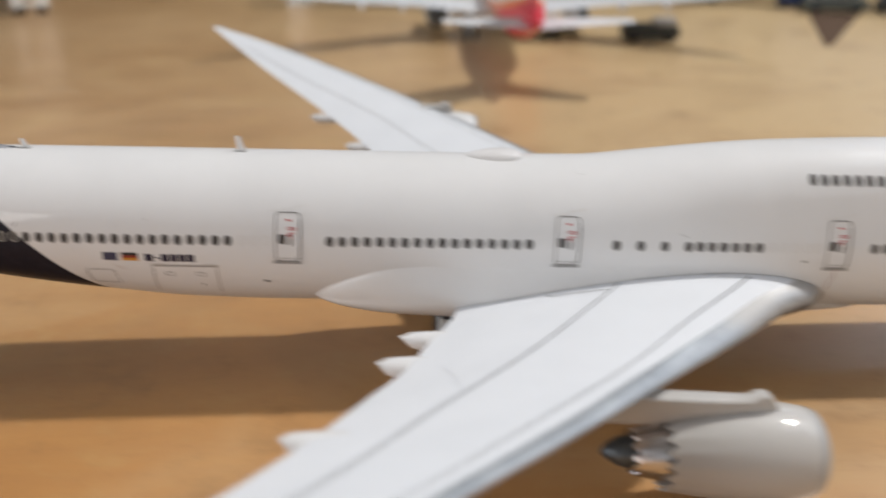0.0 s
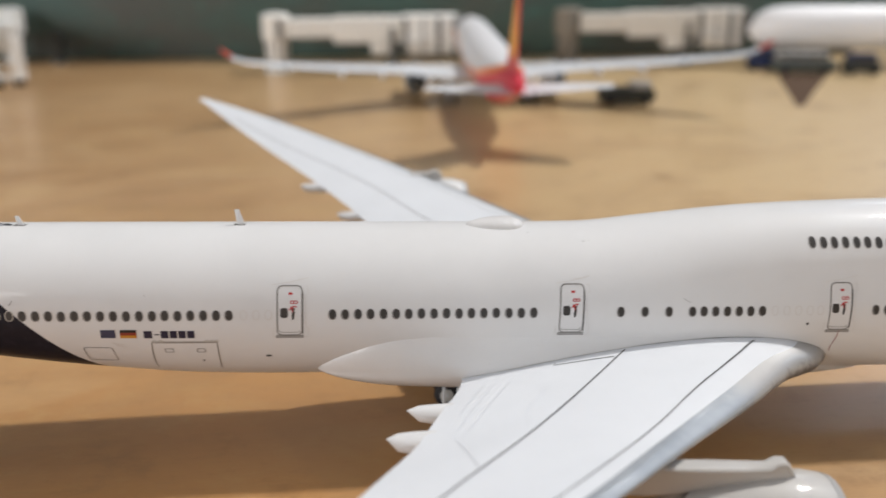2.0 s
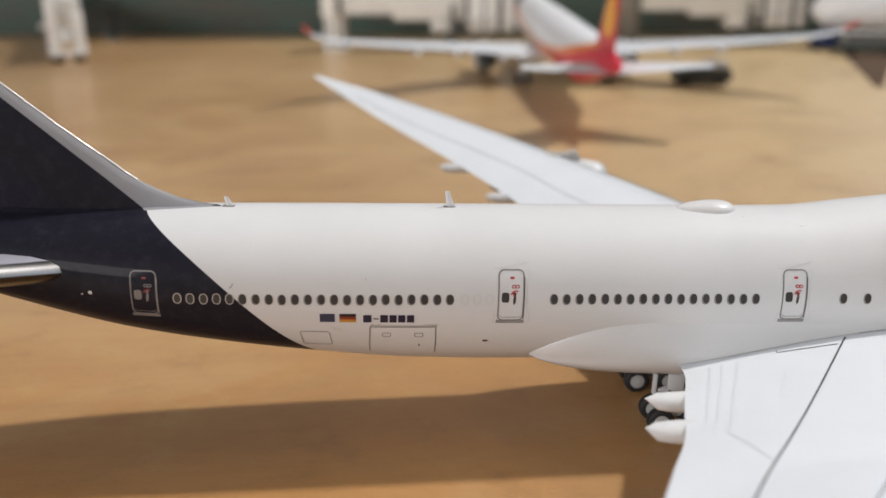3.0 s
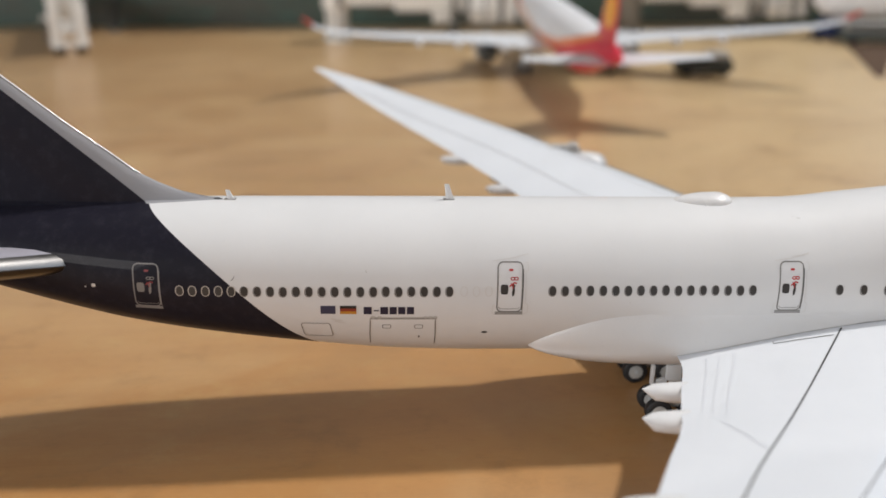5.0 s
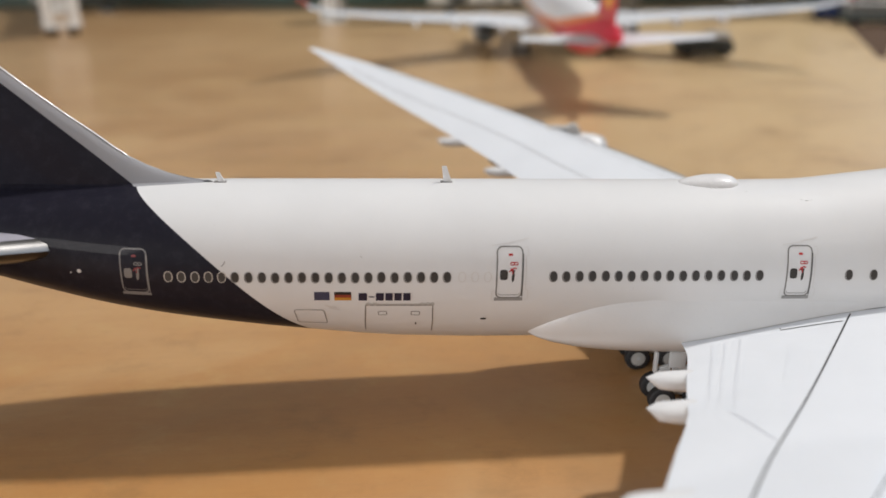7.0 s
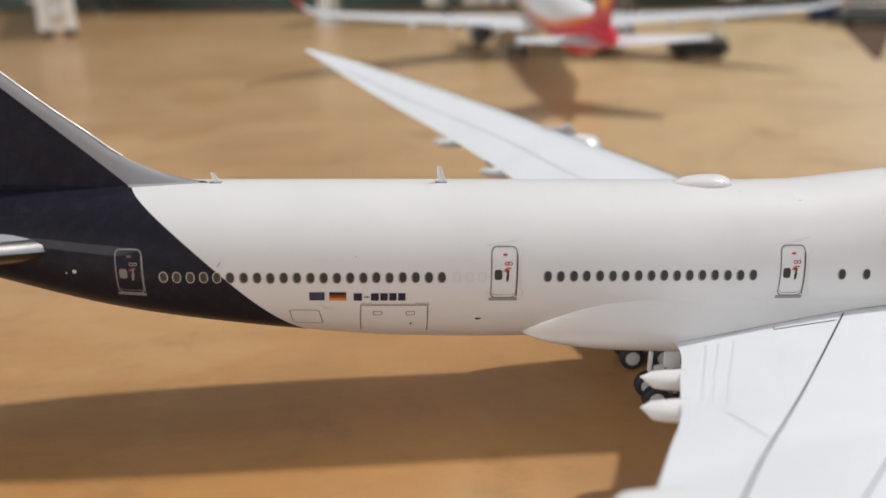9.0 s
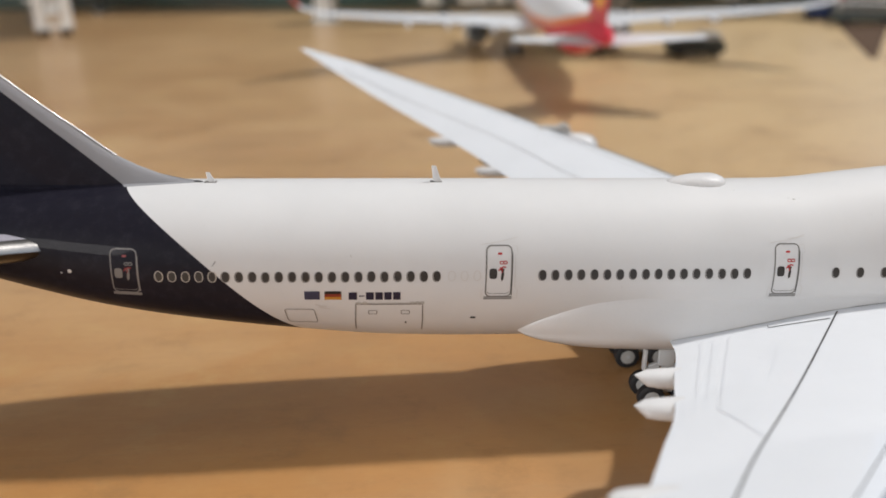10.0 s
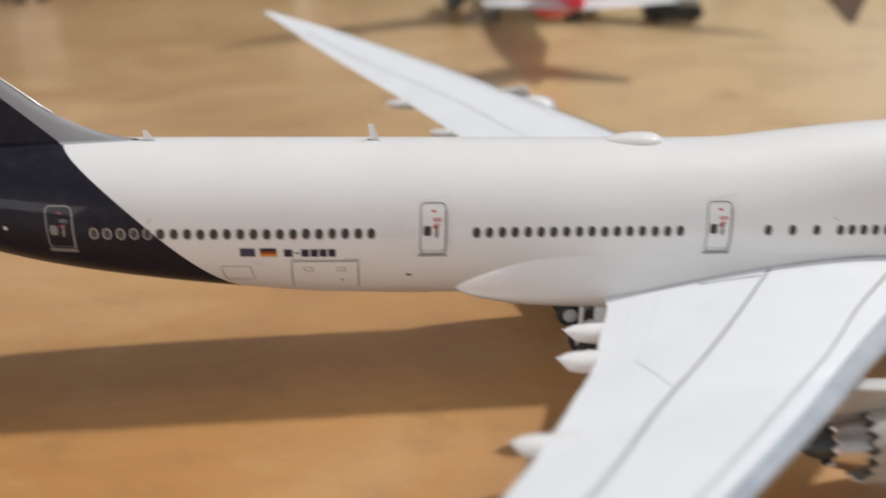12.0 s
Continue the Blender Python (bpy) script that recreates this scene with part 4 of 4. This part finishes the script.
        line([(x0 - 0.06, z0 + 0.3), (x0 - 0.16, z0 + 0.28), (x0 - 0.17, z0 - 0.08), (x0 - 0.06, z0 - 0.12)], 0.02, False, M_FAINT, "faint_outline", d)
        line([(x0 - 0.2, z1 + 0.04), (cx, z1 + 0.13), (x1 + 0.24, z1 + 0.28)], 0.026, False, M_FAINT, "scratch", d)


door(-2.18, -1.2, 5.53, 7.5, M_THIN, 0.03)
door(9.24, 10.2, 5.53, 7.5, M_THIN, 0.04)
door(20.64, 21.55, 5.53, 7.5, M_THIN, 0.05)
door(-16.3, -15.33, 5.66, 7.42, M_DOORPALE)


# -- printed cabin windows --
def window_row(x0, step, count, z0, rise=0.0, size=(0.145, 0.2)):
    for k in range(count):
        x, z = x0 + step * k, z0 + rise * k
        edge = EDGE[0] - EDGE[1] * (z - 3.2) - EDGE[2] * (z - 3.2) ** 2 - EDGE[3] * (z - 3.2) ** 3
        x, z = x + random.uniform(-0.008, 0.008), z + random.uniform(-0.008, 0.008)
        in_navy = x < edge + 0.1
        grow = random.uniform(0.97, 1.04)
        pane = part("cabin_window", patch(oval(x, z, size[0] * 0.9 * grow, size[1] * 0.96 * grow, 16, 2.3), 0.016), M_PANE, jumbo)
        part("rim", outline_strip(oval(x - (0 if in_navy else 0.016), z - (0 if in_navy else 0.012), size[0] * 0.98, size[1] * 0.99, 18, 2.3), 0.05, True, 0.014), M_RIMLIGHT if in_navy else M_RIM, pane)


window_row(-14.55, 10.46 / 21, 22, 6.39)
window_row(0.0, 0.508, 17, 6.40)
window_row(11.75, 1.0, 3, 6.40)
window_row(14.74, 0.497, 7, 6.39)
window_row(22.6, 0.5, 16, 6.39)
window_row(19.93, 0.477, 24, 9.06)
for x in (-3.52, -3.03, -2.54, 18.25, 18.75, 19.25, 19.75, 20.2):
    part("blanked_window", outline_strip(oval(x, 6.39, 0.13, 0.19, 18, 2.3), 0.03), M_FAINT, jumbo, "faint outline of a blanked window")

# -- flags, plain bars for the registration, hatches and small marks --
part("flag", block(-9.14, -8.56, 5.43, 5.8), M_BLUE, jumbo, "small blue flag")
flag = part("flag", block(-8.38, -7.74, 5.675, 5.8), M_BLACK, jumbo, "small black, red and gold flag")
part("stripe", block(-8.38, -7.74, 5.55, 5.675), M_FLAGRED, flag, "red stripe")
part("stripe", block(-8.38, -7.74, 5.425, 5.55), M_FLAGGOLD, flag, "gold stripe")
for x0, x1, z0, z1 in ((-7.46, -7.14, 5.42, 5.75), (-7.06, -6.86, 5.56, 5.61), (-6.8, -6.5, 5.42, 5.75), (-6.44, -6.16, 5.42, 5.75), (-6.1, -5.82, 5.42, 5.75), (-5.76, -5.48, 5.42, 5.75)):
    part("marking_bar", block(x0, x1, z0, z1, 0.012, 3), M_NAVY, jumbo, "plain dark marking bar")
hatch = part("cargo_door", outline_strip([(-7.2, 3.75), (-7.22, 4.4), (-7.2, 5.0), (-7.2, 5.2), (-6.5, 5.2), (-5.9, 5.2), (-5.3, 5.2), (-4.62, 5.2), (-4.62, 5.0), (-4.6, 4.4), (-4.6, 3.75)], 0.04, False), M_THIN, jumbo, "thin outline of a cargo door")
part("hinge_line", outline_strip([(-7.2 + 0.26 * k, 5.25) for k in range(11)], 0.05, False), M_HINGE, hatch)
for x in (-7.08, -6.84, -5.02, -4.82, -4.64):
    part("hinge_knuckle", outline_strip(oval(x, 5.26, 0.075, 0.06, 12, 2), 0.03), M_HINGE, hatch)
for x in (-6.55, -5.28):
    part("latch_frame", outline_strip(rounded(x - 0.16, x + 0.16, 4.72, 4.9, 0.03, 0.08), 0.028), M_THIN, hatch)
part("latch_mark", block(-5.28, -5.22, 4.18, 4.3, 0.014, 2), M_LINE, hatch)
part("access_hatch", outline_strip([(x + 0.16 * (4.95 - z), z) for x, z in rounded(-9.94, -8.8, 4.2, 4.95, 0.1)], 0.03), M_THIN, jumbo, "thin outline of a small hatch")
part("outlet_mark", patch(oval(-2.62, 4.5, 0.12, 0.055, 12)), M_LINE, jumbo, "small dark outlet mark")
part("outlet_mark", patch(oval(19.7, 5.8, 0.06, 0.06, 10)), M_LINE, jumbo, "small dark outlet mark")
part("paint_scratch", outline_strip([(21.12, 5.46), (21.08, 5.1), (20.98, 4.75), (21.0, 4.4)], 0.035, False), M_DARKRED, jumbo, "thin red paint run")
part("paint_scratch", outline_strip([(14.35, 6.93), (14.5, 6.82), (14.66, 6.76)], 0.018, False), M_DOORPALE, jumbo, "tiny dark scratch")
part("paint_scratch", outline_strip([(9.75, 7.68), (10.1, 7.72), (10.45, 7.82)], 0.022, False), M_FAINT, jumbo, "faint pale scratch")
part("paint_smudge", outline_strip([(-8.75, 5.2), (-8.55, 5.12), (-8.3, 5.1)], 0.07, False), M_FAINT, jumbo, "faint grey smudge on white paint")
part("paint_smudge", outline_strip([(-8.6, 5.07), (-8.4, 5.02), (-8.2, 4.98)], 0.05, False), M_FAINT, jumbo, "faint grey smudge on white paint")
part("paint_scratch", outline_strip([(-12.55, 6.82), (-12.47, 6.9), (-12.42, 7.0)], 0.03, False), M_DOORPALE, jumbo, "tiny dark scratch")
part("paint_scratch", outline_strip([(-7.38, 7.2), (-7.33, 7.13)], 0.03, False), M_HINGE, jumbo, "tiny dark scratch")
part("beacon_mark", patch(oval(-17.88, 6.5, 0.08, 0.08, 12)), M_WHITE, jumbo, "small white dot")
part("beacon_mark", patch(oval(-18.2, 6.42, 0.035, 0.035, 8)), M_WHITE, jumbo, "tiny white dot")
title = part("title_bar", block(23.25, 23.62, 6.85, 8.4, 0.012, 6), M_NAVY, jumbo, "plain navy title bar")
part("title_foot", block(23.62, 24.25, 6.85, 7.15, 0.012, 4), M_NAVY, title, "plain navy bar")


# ---- the other models on the apron ----
def twin_jet(name, label, at, body_mat, fin_mat, tip_mat, length=66.0, span=32.3, group="parked airliner models"):
    """A twin-engined wide-body model: nose to +x, origin on the ground under the tail's end at x = -length / 2."""
    jet = thing(name, label, "model airplane", at, group)
    h = length / 2
    top = smooth_curve([-h, -h + 1, -h + 8, -h + 18, h - 8, h - 4, h - 1.5, h], [7.1, 7.5, 8.1, 8.4, 8.4, 8.25, 7.5, 5.5])
    bot = smooth_curve([-h, -h + 1, -h + 8, -h + 18, h - 8, h - 4, h - 1.5, h], [6.6, 6.3, 4.75, 2.5, 2.4, 2.5, 3.0, 4.5])
    half = smooth_curve([-h, -h + 1, -h + 8, -h + 19, h - 8, h - 4, h - 1.5, h], [0.2, 0.5, 1.4, 2.7, 3.0, 2.85, 2.1, 0.3])
    rows = []
    for x in [-h, -h + 0.4, -h + 1] + [-h + 2 + (length - 8) * k / 34 for k in range(35)] + [h - 4, h - 2.8, h - 1.8, h - 1, h - 0.4, h]:
        t, b, w = top(x), bot(x), half(x)
        rows.append([(x, y, z) for y, z in oval(0, (t + b) / 2, w, (t - b) / 2, 40, 2)])
    part("fuselage", skin(rows, around=True, cap=True), body_mat, jet)
    le = smooth_curve([0, 3, 10, 20, 29, 31, span], [10.5, 8.5, 3.8, -2.9, -9.0, -11.2, -14.0])
    te = smooth_curve([0, 3, 10, 20, 29, 31, span], [-4.5, -4.4, -3.8, -7.8, -11.6, -12.9, -14.9])
    zz = smooth_curve([0, 3, 10, 20, 27, 29.5, 31, span], [3.3, 3.4, 4.15, 5.35, 6.3, 6.8, 7.4, 8.8])
    for side in (-1, 1):
        rows = []
        for y in (0, 1.5, 3, 5, 7, 10, 13, 16, 20, 24, 27, 28.5, 29.5, 30.4, 31, 31.6, span):
            row = []
            for k in range(13):
                s = (1 - math.cos(math.pi * k / 12)) / 2
                row.append((le(y) - (le(y) - te(y)) * s, side * y, zz(y) + airfoil(s) * (le(y) - te(y)) * 0.05))
            rows.append(row + [(p[0], p[1], 2 * zz(y) - p[2]) for p in row[-2:0:-1]])
        wing = part("wing", skin(rows, around=True, cap=True), M_WING, jet, "swept pale wing")
        tiprows = []
        for y in (31.3, 31.6, 32.0, span):
            row = []
            for k in range(13):
                s = (1 - math.cos(math.pi * k / 12)) / 2
                row.append((le(y) - (le(y) - te(y)) * s + 0.02 - 0.04 * s, side * y, zz(y) + airfoil(s) * (le(y) - te(y)) * 0.05 + 0.03))
            tiprows.append(row + [(p[0], p[1], 2 * zz(y) - p[2]) for p in row[-2:0:-1]])
        part("winglet", skin(tiprows, around=True, cap=True), tip_mat, wing, "upturned wing tip")
        for y in (8.0, 14.0, 19.0):
            rows = [[(te(y) - 1.2 + 5 * t, side * y + 0.4 * r * math.cos(a), zz(y) - 0.5 + 0.55 * r * math.sin(a)) for a in (2 * math.pi * q / 12 for q in range(12))] for t, r in ((0, 0.05), (0.15, 0.55), (0.4, 1), (0.75, 0.8), (1, 0.05))]
            part("flap_fairing", skin(rows, around=True, cap=True), M_WING, wing)
        e = turned(bmesh.new(), [(11.6, 1.3), (11.7, 1.5), (11.2, 1.7), (9.5, 1.8), (7.0, 1.7), (5.6, 1.42), (5.6, 1.1), (4.4, 0.8), (3.6, 0.2), (3.5, 0.02)], (-2.6, side * 9.6, 2.1), 28)
        eng = part("engine", e, M_WHITE, jet, "white engine nacelle")
        part("fan", turned(bmesh.new(), [(11.72, 0.05), (11.72, 1.28), (11.6, 1.28), (11.6, 0.05)], (-2.6, side * 9.6, 2.1), 24), M_HOT, eng)
        # dark exhaust widened to paint the shade on the nacelle's rear
        part("exhaust", turned(bmesh.new(), [(5.62, 1.4), (5.55, 1.4), (5.4, 1.12), (4.0, 0.95), (1.9, 0.3), (1.8, 0.05)], (-2.6, side * 9.6, 2.1), 20), M_HOT, eng)
        part("pylon", box(bmesh.new(), 0.5, 6.6, side * 9.6 - 0.25, side * 9.6 + 0.25, 3.4, 4.3, 0.1), M_WHITE, eng)
        rows = []
        for y in (0.3, 1.2, 3, 6, 9, 9.35):
            l, t, z = -h + 9.2 - 0.72 * y, -h + 2.2 - 0.2 * y, 5.95 + 0.1 * y
            row = []
            for k in range(11):
                s = (1 - math.cos(math.pi * k / 10)) / 2
                row.append((l - (l - t) * s, side * y, z + airfoil(s) * (l - t) * 0.05))
            rows.append(row + [(p[0], p[1], 2 * z - p[2]) for p in row[-2:0:-1]])
        part("tailplane", skin(rows, around=True, cap=True), M_WING, jet, "pale tailplane")
    rows = []
    for z in (7.6, 8.4, 9.2, 12, 15, 17, 17.3):
        l, t = -h + 10.4 - 0.84 * (z - 8.0), -h + 2.6 - 0.22 * (z - 8.0)
        row = []
        for k in range(13):
            s = (1 - math.cos(math.pi * k / 12)) / 2
            row.append((l - (l - t) * s, airfoil(s) * (l - t) * 0.055, z))
        rows.append(row + [(p[0], -p[1], p[2]) for p in row[-2:0:-1]])
    part("fin", skin(rows, around=True, cap=True), fin_mat, jet)
    for x, y in ((-2.0, -5.3), (-2.0, 5.3), (h - 6.5, 0)):
        bm = turned(bmesh.new(), [(0.5, 0.2), (3.6, 0.25)], (x, y, 0), 12, "z")
        gear = part("landing_gear", bm, M_GEAR, jet)
        for dx in ((-0.9, 0.9) if y else (0,)):
            for dy in (-0.65, 0.65):
                tyre = part("tyre", turned(bmesh.new(), [(-0.22, 0.35), (-0.22, 0.58), (0, 0.66), (0.22, 0.58), (0.22, 0.35)], (x + dx, y + dy, 0.66), 20, "y"), M_TYRE, gear)
    return jet


RED_YAW = 88.5
twin_jet("model_airliner", "white twin-engined airliner model with a red and yellow tail", scaled_pose(16.7, 81.9, 0, 0, -0.1, 0) @ pose(0, 0, 0, 0, 0, RED_YAW) @ Matrix.Diagonal((1, 0.965, 1, 1)), M_REDBODY, M_REDFIN, M_TIPRED)
twin_jet("model_airliner", "white airliner model with a navy belly", scaled_pose(98.4, 104.4, 0, 0, 0, 172.0) @ Matrix.Scale(1.12, 4), M_TWOTONE, M_NAVY, M_NAVY)


def jet_bridge(label, at, tunnel, end_on=False, mats=None, cab_len=4.2):
    """A boarding bridge: rotunda on a column, two telescoping tunnels, a cab and a wheeled lift; it runs along +x."""
    shell, head, roof = mats or (M_BRIDGE, M_BRIDGE, M_BRIDGEROOF)
    b = thing("jet_bridge", label, "jet bridge", at, "model jet bridges")
    cr = 1.1 if end_on else 1.7
    col = part("column", turned(bmesh.new(), [(0, cr + 0.3), (0.4, cr + 0.3), (0.5, cr), (4.9, cr)], (0, 0, 0), 20, "z"), head, b)
    if not end_on:
        for k in range(8):
            a = math.pi * k / 4 + 0.2
            part("rib", box(bmesh.new(), -0.16, 0.16, -0.08, 0.08, 0.5, 4.6, 0.03, Matrix.Rotation(a, 4, "Z") @ Matrix.Translation((0, -cr, 0))), M_BRIDGEDARK, col)
    rot = part("rotunda", turned(bmesh.new(), [(4.6, 1.9), (4.8, 2.1), (8.2, 2.1), (8.45, 1.7), (8.5, 0.2)], (0, 0, 0), 24, "z"), head, b, "round bridge head")
    part("door_recess", box(bmesh.new(), 0.3, 1.1, -2.16, -1.7, 4.9, 7.8, 0.05), M_BRIDGEDARK, rot)
    half = tunnel * 0.5
    for k, (x0, x1, w, z0, z1) in enumerate(((1.2, half, 1.45, 5.1, 7.7), (half - 0.8, tunnel, 1.65, 4.3, 7.95))):
        t = part("tunnel", box(bmesh.new(), x0, x1, -w, w, z0, z1, 0.15), shell, b, "ribbed tunnel")
        n = int((x1 - x0) / 1.3)
        for j in range(n):
            x = x0 + (j + 0.5) * (x1 - x0) / n
            part("rib", box(bmesh.new(), x - 0.12, x + 0.12, -w - 0.1, w + 0.1, z0 - 0.05, z1 + 0.08, 0.03), roof, t)
        part("floor_beam", box(bmesh.new(), x0 + 0.2, x1 - 0.2, -w + 0.2, w - 0.2, z0 - 0.35, z0, 0.03), M_BRIDGEDARK, t)
        part("skirting", box(bmesh.new(), x0 + 0.1, x1 - 0.1, -w - 0.13, -w + 0.05, z0 + 0.1, z0 + 0.4, 0.02), roof, t)
    low = 4.3 if end_on else 2.6
    cab = part("cab", box(bmesh.new(), tunnel, tunnel + cab_len, -2.1, 2.1, low, 8.2, 0.25), shell, b, "boarding cab")
    for x, w in (() if end_on else ((0.0, 0.75), (0.36 * cab_len, 0.25), (0.62 * cab_len, 0.8), (cab_len - 0.7, 0.6))):
        part("cab_post", box(bmesh.new(), tunnel + x, tunnel + x + w, -2.2, -2.0, low, 7.9, 0.03), M_BRIDGEDARK, cab, "dark upright of the cab")
    if not end_on:
        part("cab_sill", box(bmesh.new(), tunnel, tunnel + cab_len, -2.18, -2.02, 2.7, 4.1, 0.03), roof, cab)
    part("bellows", box(bmesh.new(), tunnel + cab_len, tunnel + cab_len + 1.0, -1.9, 1.9, 4.4, 8.0, 0.2), M_BRIDGEROOF if end_on else M_BRIDGEDARK, cab, "folding canopy")
    if end_on:
        part("cab_window", box(bmesh.new(), tunnel + 0.6, tunnel + 3.4, -2.16, 2.16, 6.0, 7.3, 0.05), M_BRIDGEDARK, cab)
    lx, leg, lz = (tunnel + 5.9, 1.35, 6.6) if end_on else (tunnel - 1.6, 0.7, 6.4)
    lift = part("lift_frame", box(box(box(bmesh.new(), lx - 0.3, lx + 0.3, -2.3, leg - 2.3, 0.8, lz + (end_on and 1.9), 0.06), lx - 0.3, lx + 0.3, 2.3 - leg, 2.3, 0.8, lz, 0.06), lx - 0.6, lx + 0.6, -2.4, 2.4, 1.0, 1.5, 0.06), M_BRIDGE if end_on else M_BRIDGEDARK, b, "lift columns")
    for y in (-1.7, -0.9, 0.9, 1.7):
        part("wheel", turned(bmesh.new(), [(-0.3, 0.3), (-0.3, 0.6), (0.3, 0.6), (0.3, 0.3)], (lx, y, 0.6), 18, "y"), M_TYRE, lift)
    if not end_on:
        part("lift_box", box(bmesh.new(), lx - 3.2, lx - 0.4, -1.9, 1.9, 2.6, 4.4, 0.1), roof, b, "pale drive box under the tunnel")
    st = part("stairs", box(bmesh.new(), tunnel + 0.3, tunnel + 3.2, -3.3, -2.3, 4.2, 4.5, 0.05), roof, b)
    for k in range(8):
        part("step", box(bmesh.new(), tunnel - 0.2 - 0.5 * k, tunnel + 0.35 - 0.5 * k, -3.3, -2.3, 3.85 - 0.48 * k, 3.97 - 0.48 * k, 0.02), M_BRIDGEDARK, st)
    return b


jet_bridge("beige jet bridge model standing before the green board", scaled_pose(-13.1, 112.5, 0, 0, 0, -4) @ Matrix.Scale(1.05, 4), 19.0, cab_len=8.0)
jet_bridge("jet bridge model in shaded grey-brown colours reaching to a parked airliner", scaled_pose(33.5, 113.5, 0, 0, 0, -3) @ Matrix.Scale(1.07, 4), 19.2, mats=(M_BRIDGESHADE, M_BRIDGESHADEDARK, M_BRIDGESHADE), cab_len=7.0)
jet_bridge("beige jet bridge model seen end on", scaled_pose(-58.8, 126.7, 0, 0, 0, -72.5) @ Matrix.Scale(1.09, 4), 18.0, True)


def tractor(label, at, length, width, mat, cab, cab_long=1.8, cab_mat=None):
    """A low apron vehicle: chassis, cab with a window band and four wheels."""
    v = thing("tow_tractor", label, "vehicle", at, "apron vehicles")
    bm = box(bmesh.new(), -length / 2, length / 2, -width / 2, width / 2, 0.45, 1.75, 0.2)
    box(bm, -length / 2 + 0.3, length / 2 - 0.6, -width / 2 + 0.15, width / 2 - 0.15, 1.7, 2.05, 0.12)
    part("chassis", bm, mat, v)
    x0 = -length / 2 + 0.5
    c = part("cab", box(bmesh.new(), x0, x0 + cab_long, -width / 2 + 0.25, width / 2 - 0.25, 1.9, 2.0 + cab, 0.12), cab_mat or mat, v)
    if cab > 0.8:
        part("window_band", box(bmesh.new(), x0 + 0.2, x0 + cab_long - 0.2, -width / 2 + 0.2, width / 2 - 0.2, 1.6 + cab * 0.6, 1.85 + cab * 0.85, 0.03), M_PANE, c)
    for x in (-length * 0.32, length * 0.32):
        for y in (-width / 2 + 0.1, width / 2 - 0.1):
            part("wheel", turned(bmesh.new(), [(-0.25, 0.25), (-0.25, 0.52), (-0.15, 0.6), (0.15, 0.6), (0.25, 0.52), (0.25, 0.25)], (x, y, 0.6), 20, "y"), M_TYRE, v)


tractor("low black tow tractor with a pale cab behind the red tail", scaled_pose(33.9, 78.2, 0, 0, 0, 176), 7.0, 3.2, M_TUG, 0.75, 2.6, M_TUGPALE)
tractor("dark grey-green apron truck with a pale body at the airliner's nose", scaled_pose(67.2, 100.4, 0, 0, 0, -8), 9.4, 3.0, M_GREYGREEN, 1.2, 7.6, M_TUGPALE)
tractor("navy blue apron van beside the apron truck", scaled_pose(62.4, 105.0, 0, 0, 0, -10), 4.0, 2.4, M_NAVYVAN, 1.2, 3.4)
tractor("dark navy apron vehicle under the airliner's belly", scaled_pose(75.3, 98.4, 0, 0, 0, -10), 5.4, 2.4, M_TUG, 1.1, 4.2, M_NAVYVAN)
box_bm = box(bmesh.new(), -0.8, 0.8, -0.7, 0.7, 0.0, 5.5, 0.1)
post = thing("equipment_box", "dark upright equipment box before the green board", "equipment box", scaled_pose(-51.2, 126.3, 0, 0, 0, -4))
part("housing", box_bm, M_TUG, post)
part("plinth", box(bmesh.new(), -1.0, 1.0, -0.9, 0.9, 0.0, 0.3, 0.05), M_TUGGREY, post)
# wedge of shade painted on the wood in front of the airliner
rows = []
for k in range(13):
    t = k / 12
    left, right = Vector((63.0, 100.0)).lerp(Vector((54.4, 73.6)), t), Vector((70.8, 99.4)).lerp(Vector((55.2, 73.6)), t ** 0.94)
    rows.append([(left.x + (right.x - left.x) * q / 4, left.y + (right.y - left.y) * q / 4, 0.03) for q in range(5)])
tagged(part("table_wedge_shade", skin(rows), M_WEDGESHADE, None), "dark brown wedge of shade painted on the wood tabletop", "stain", kind="structure")
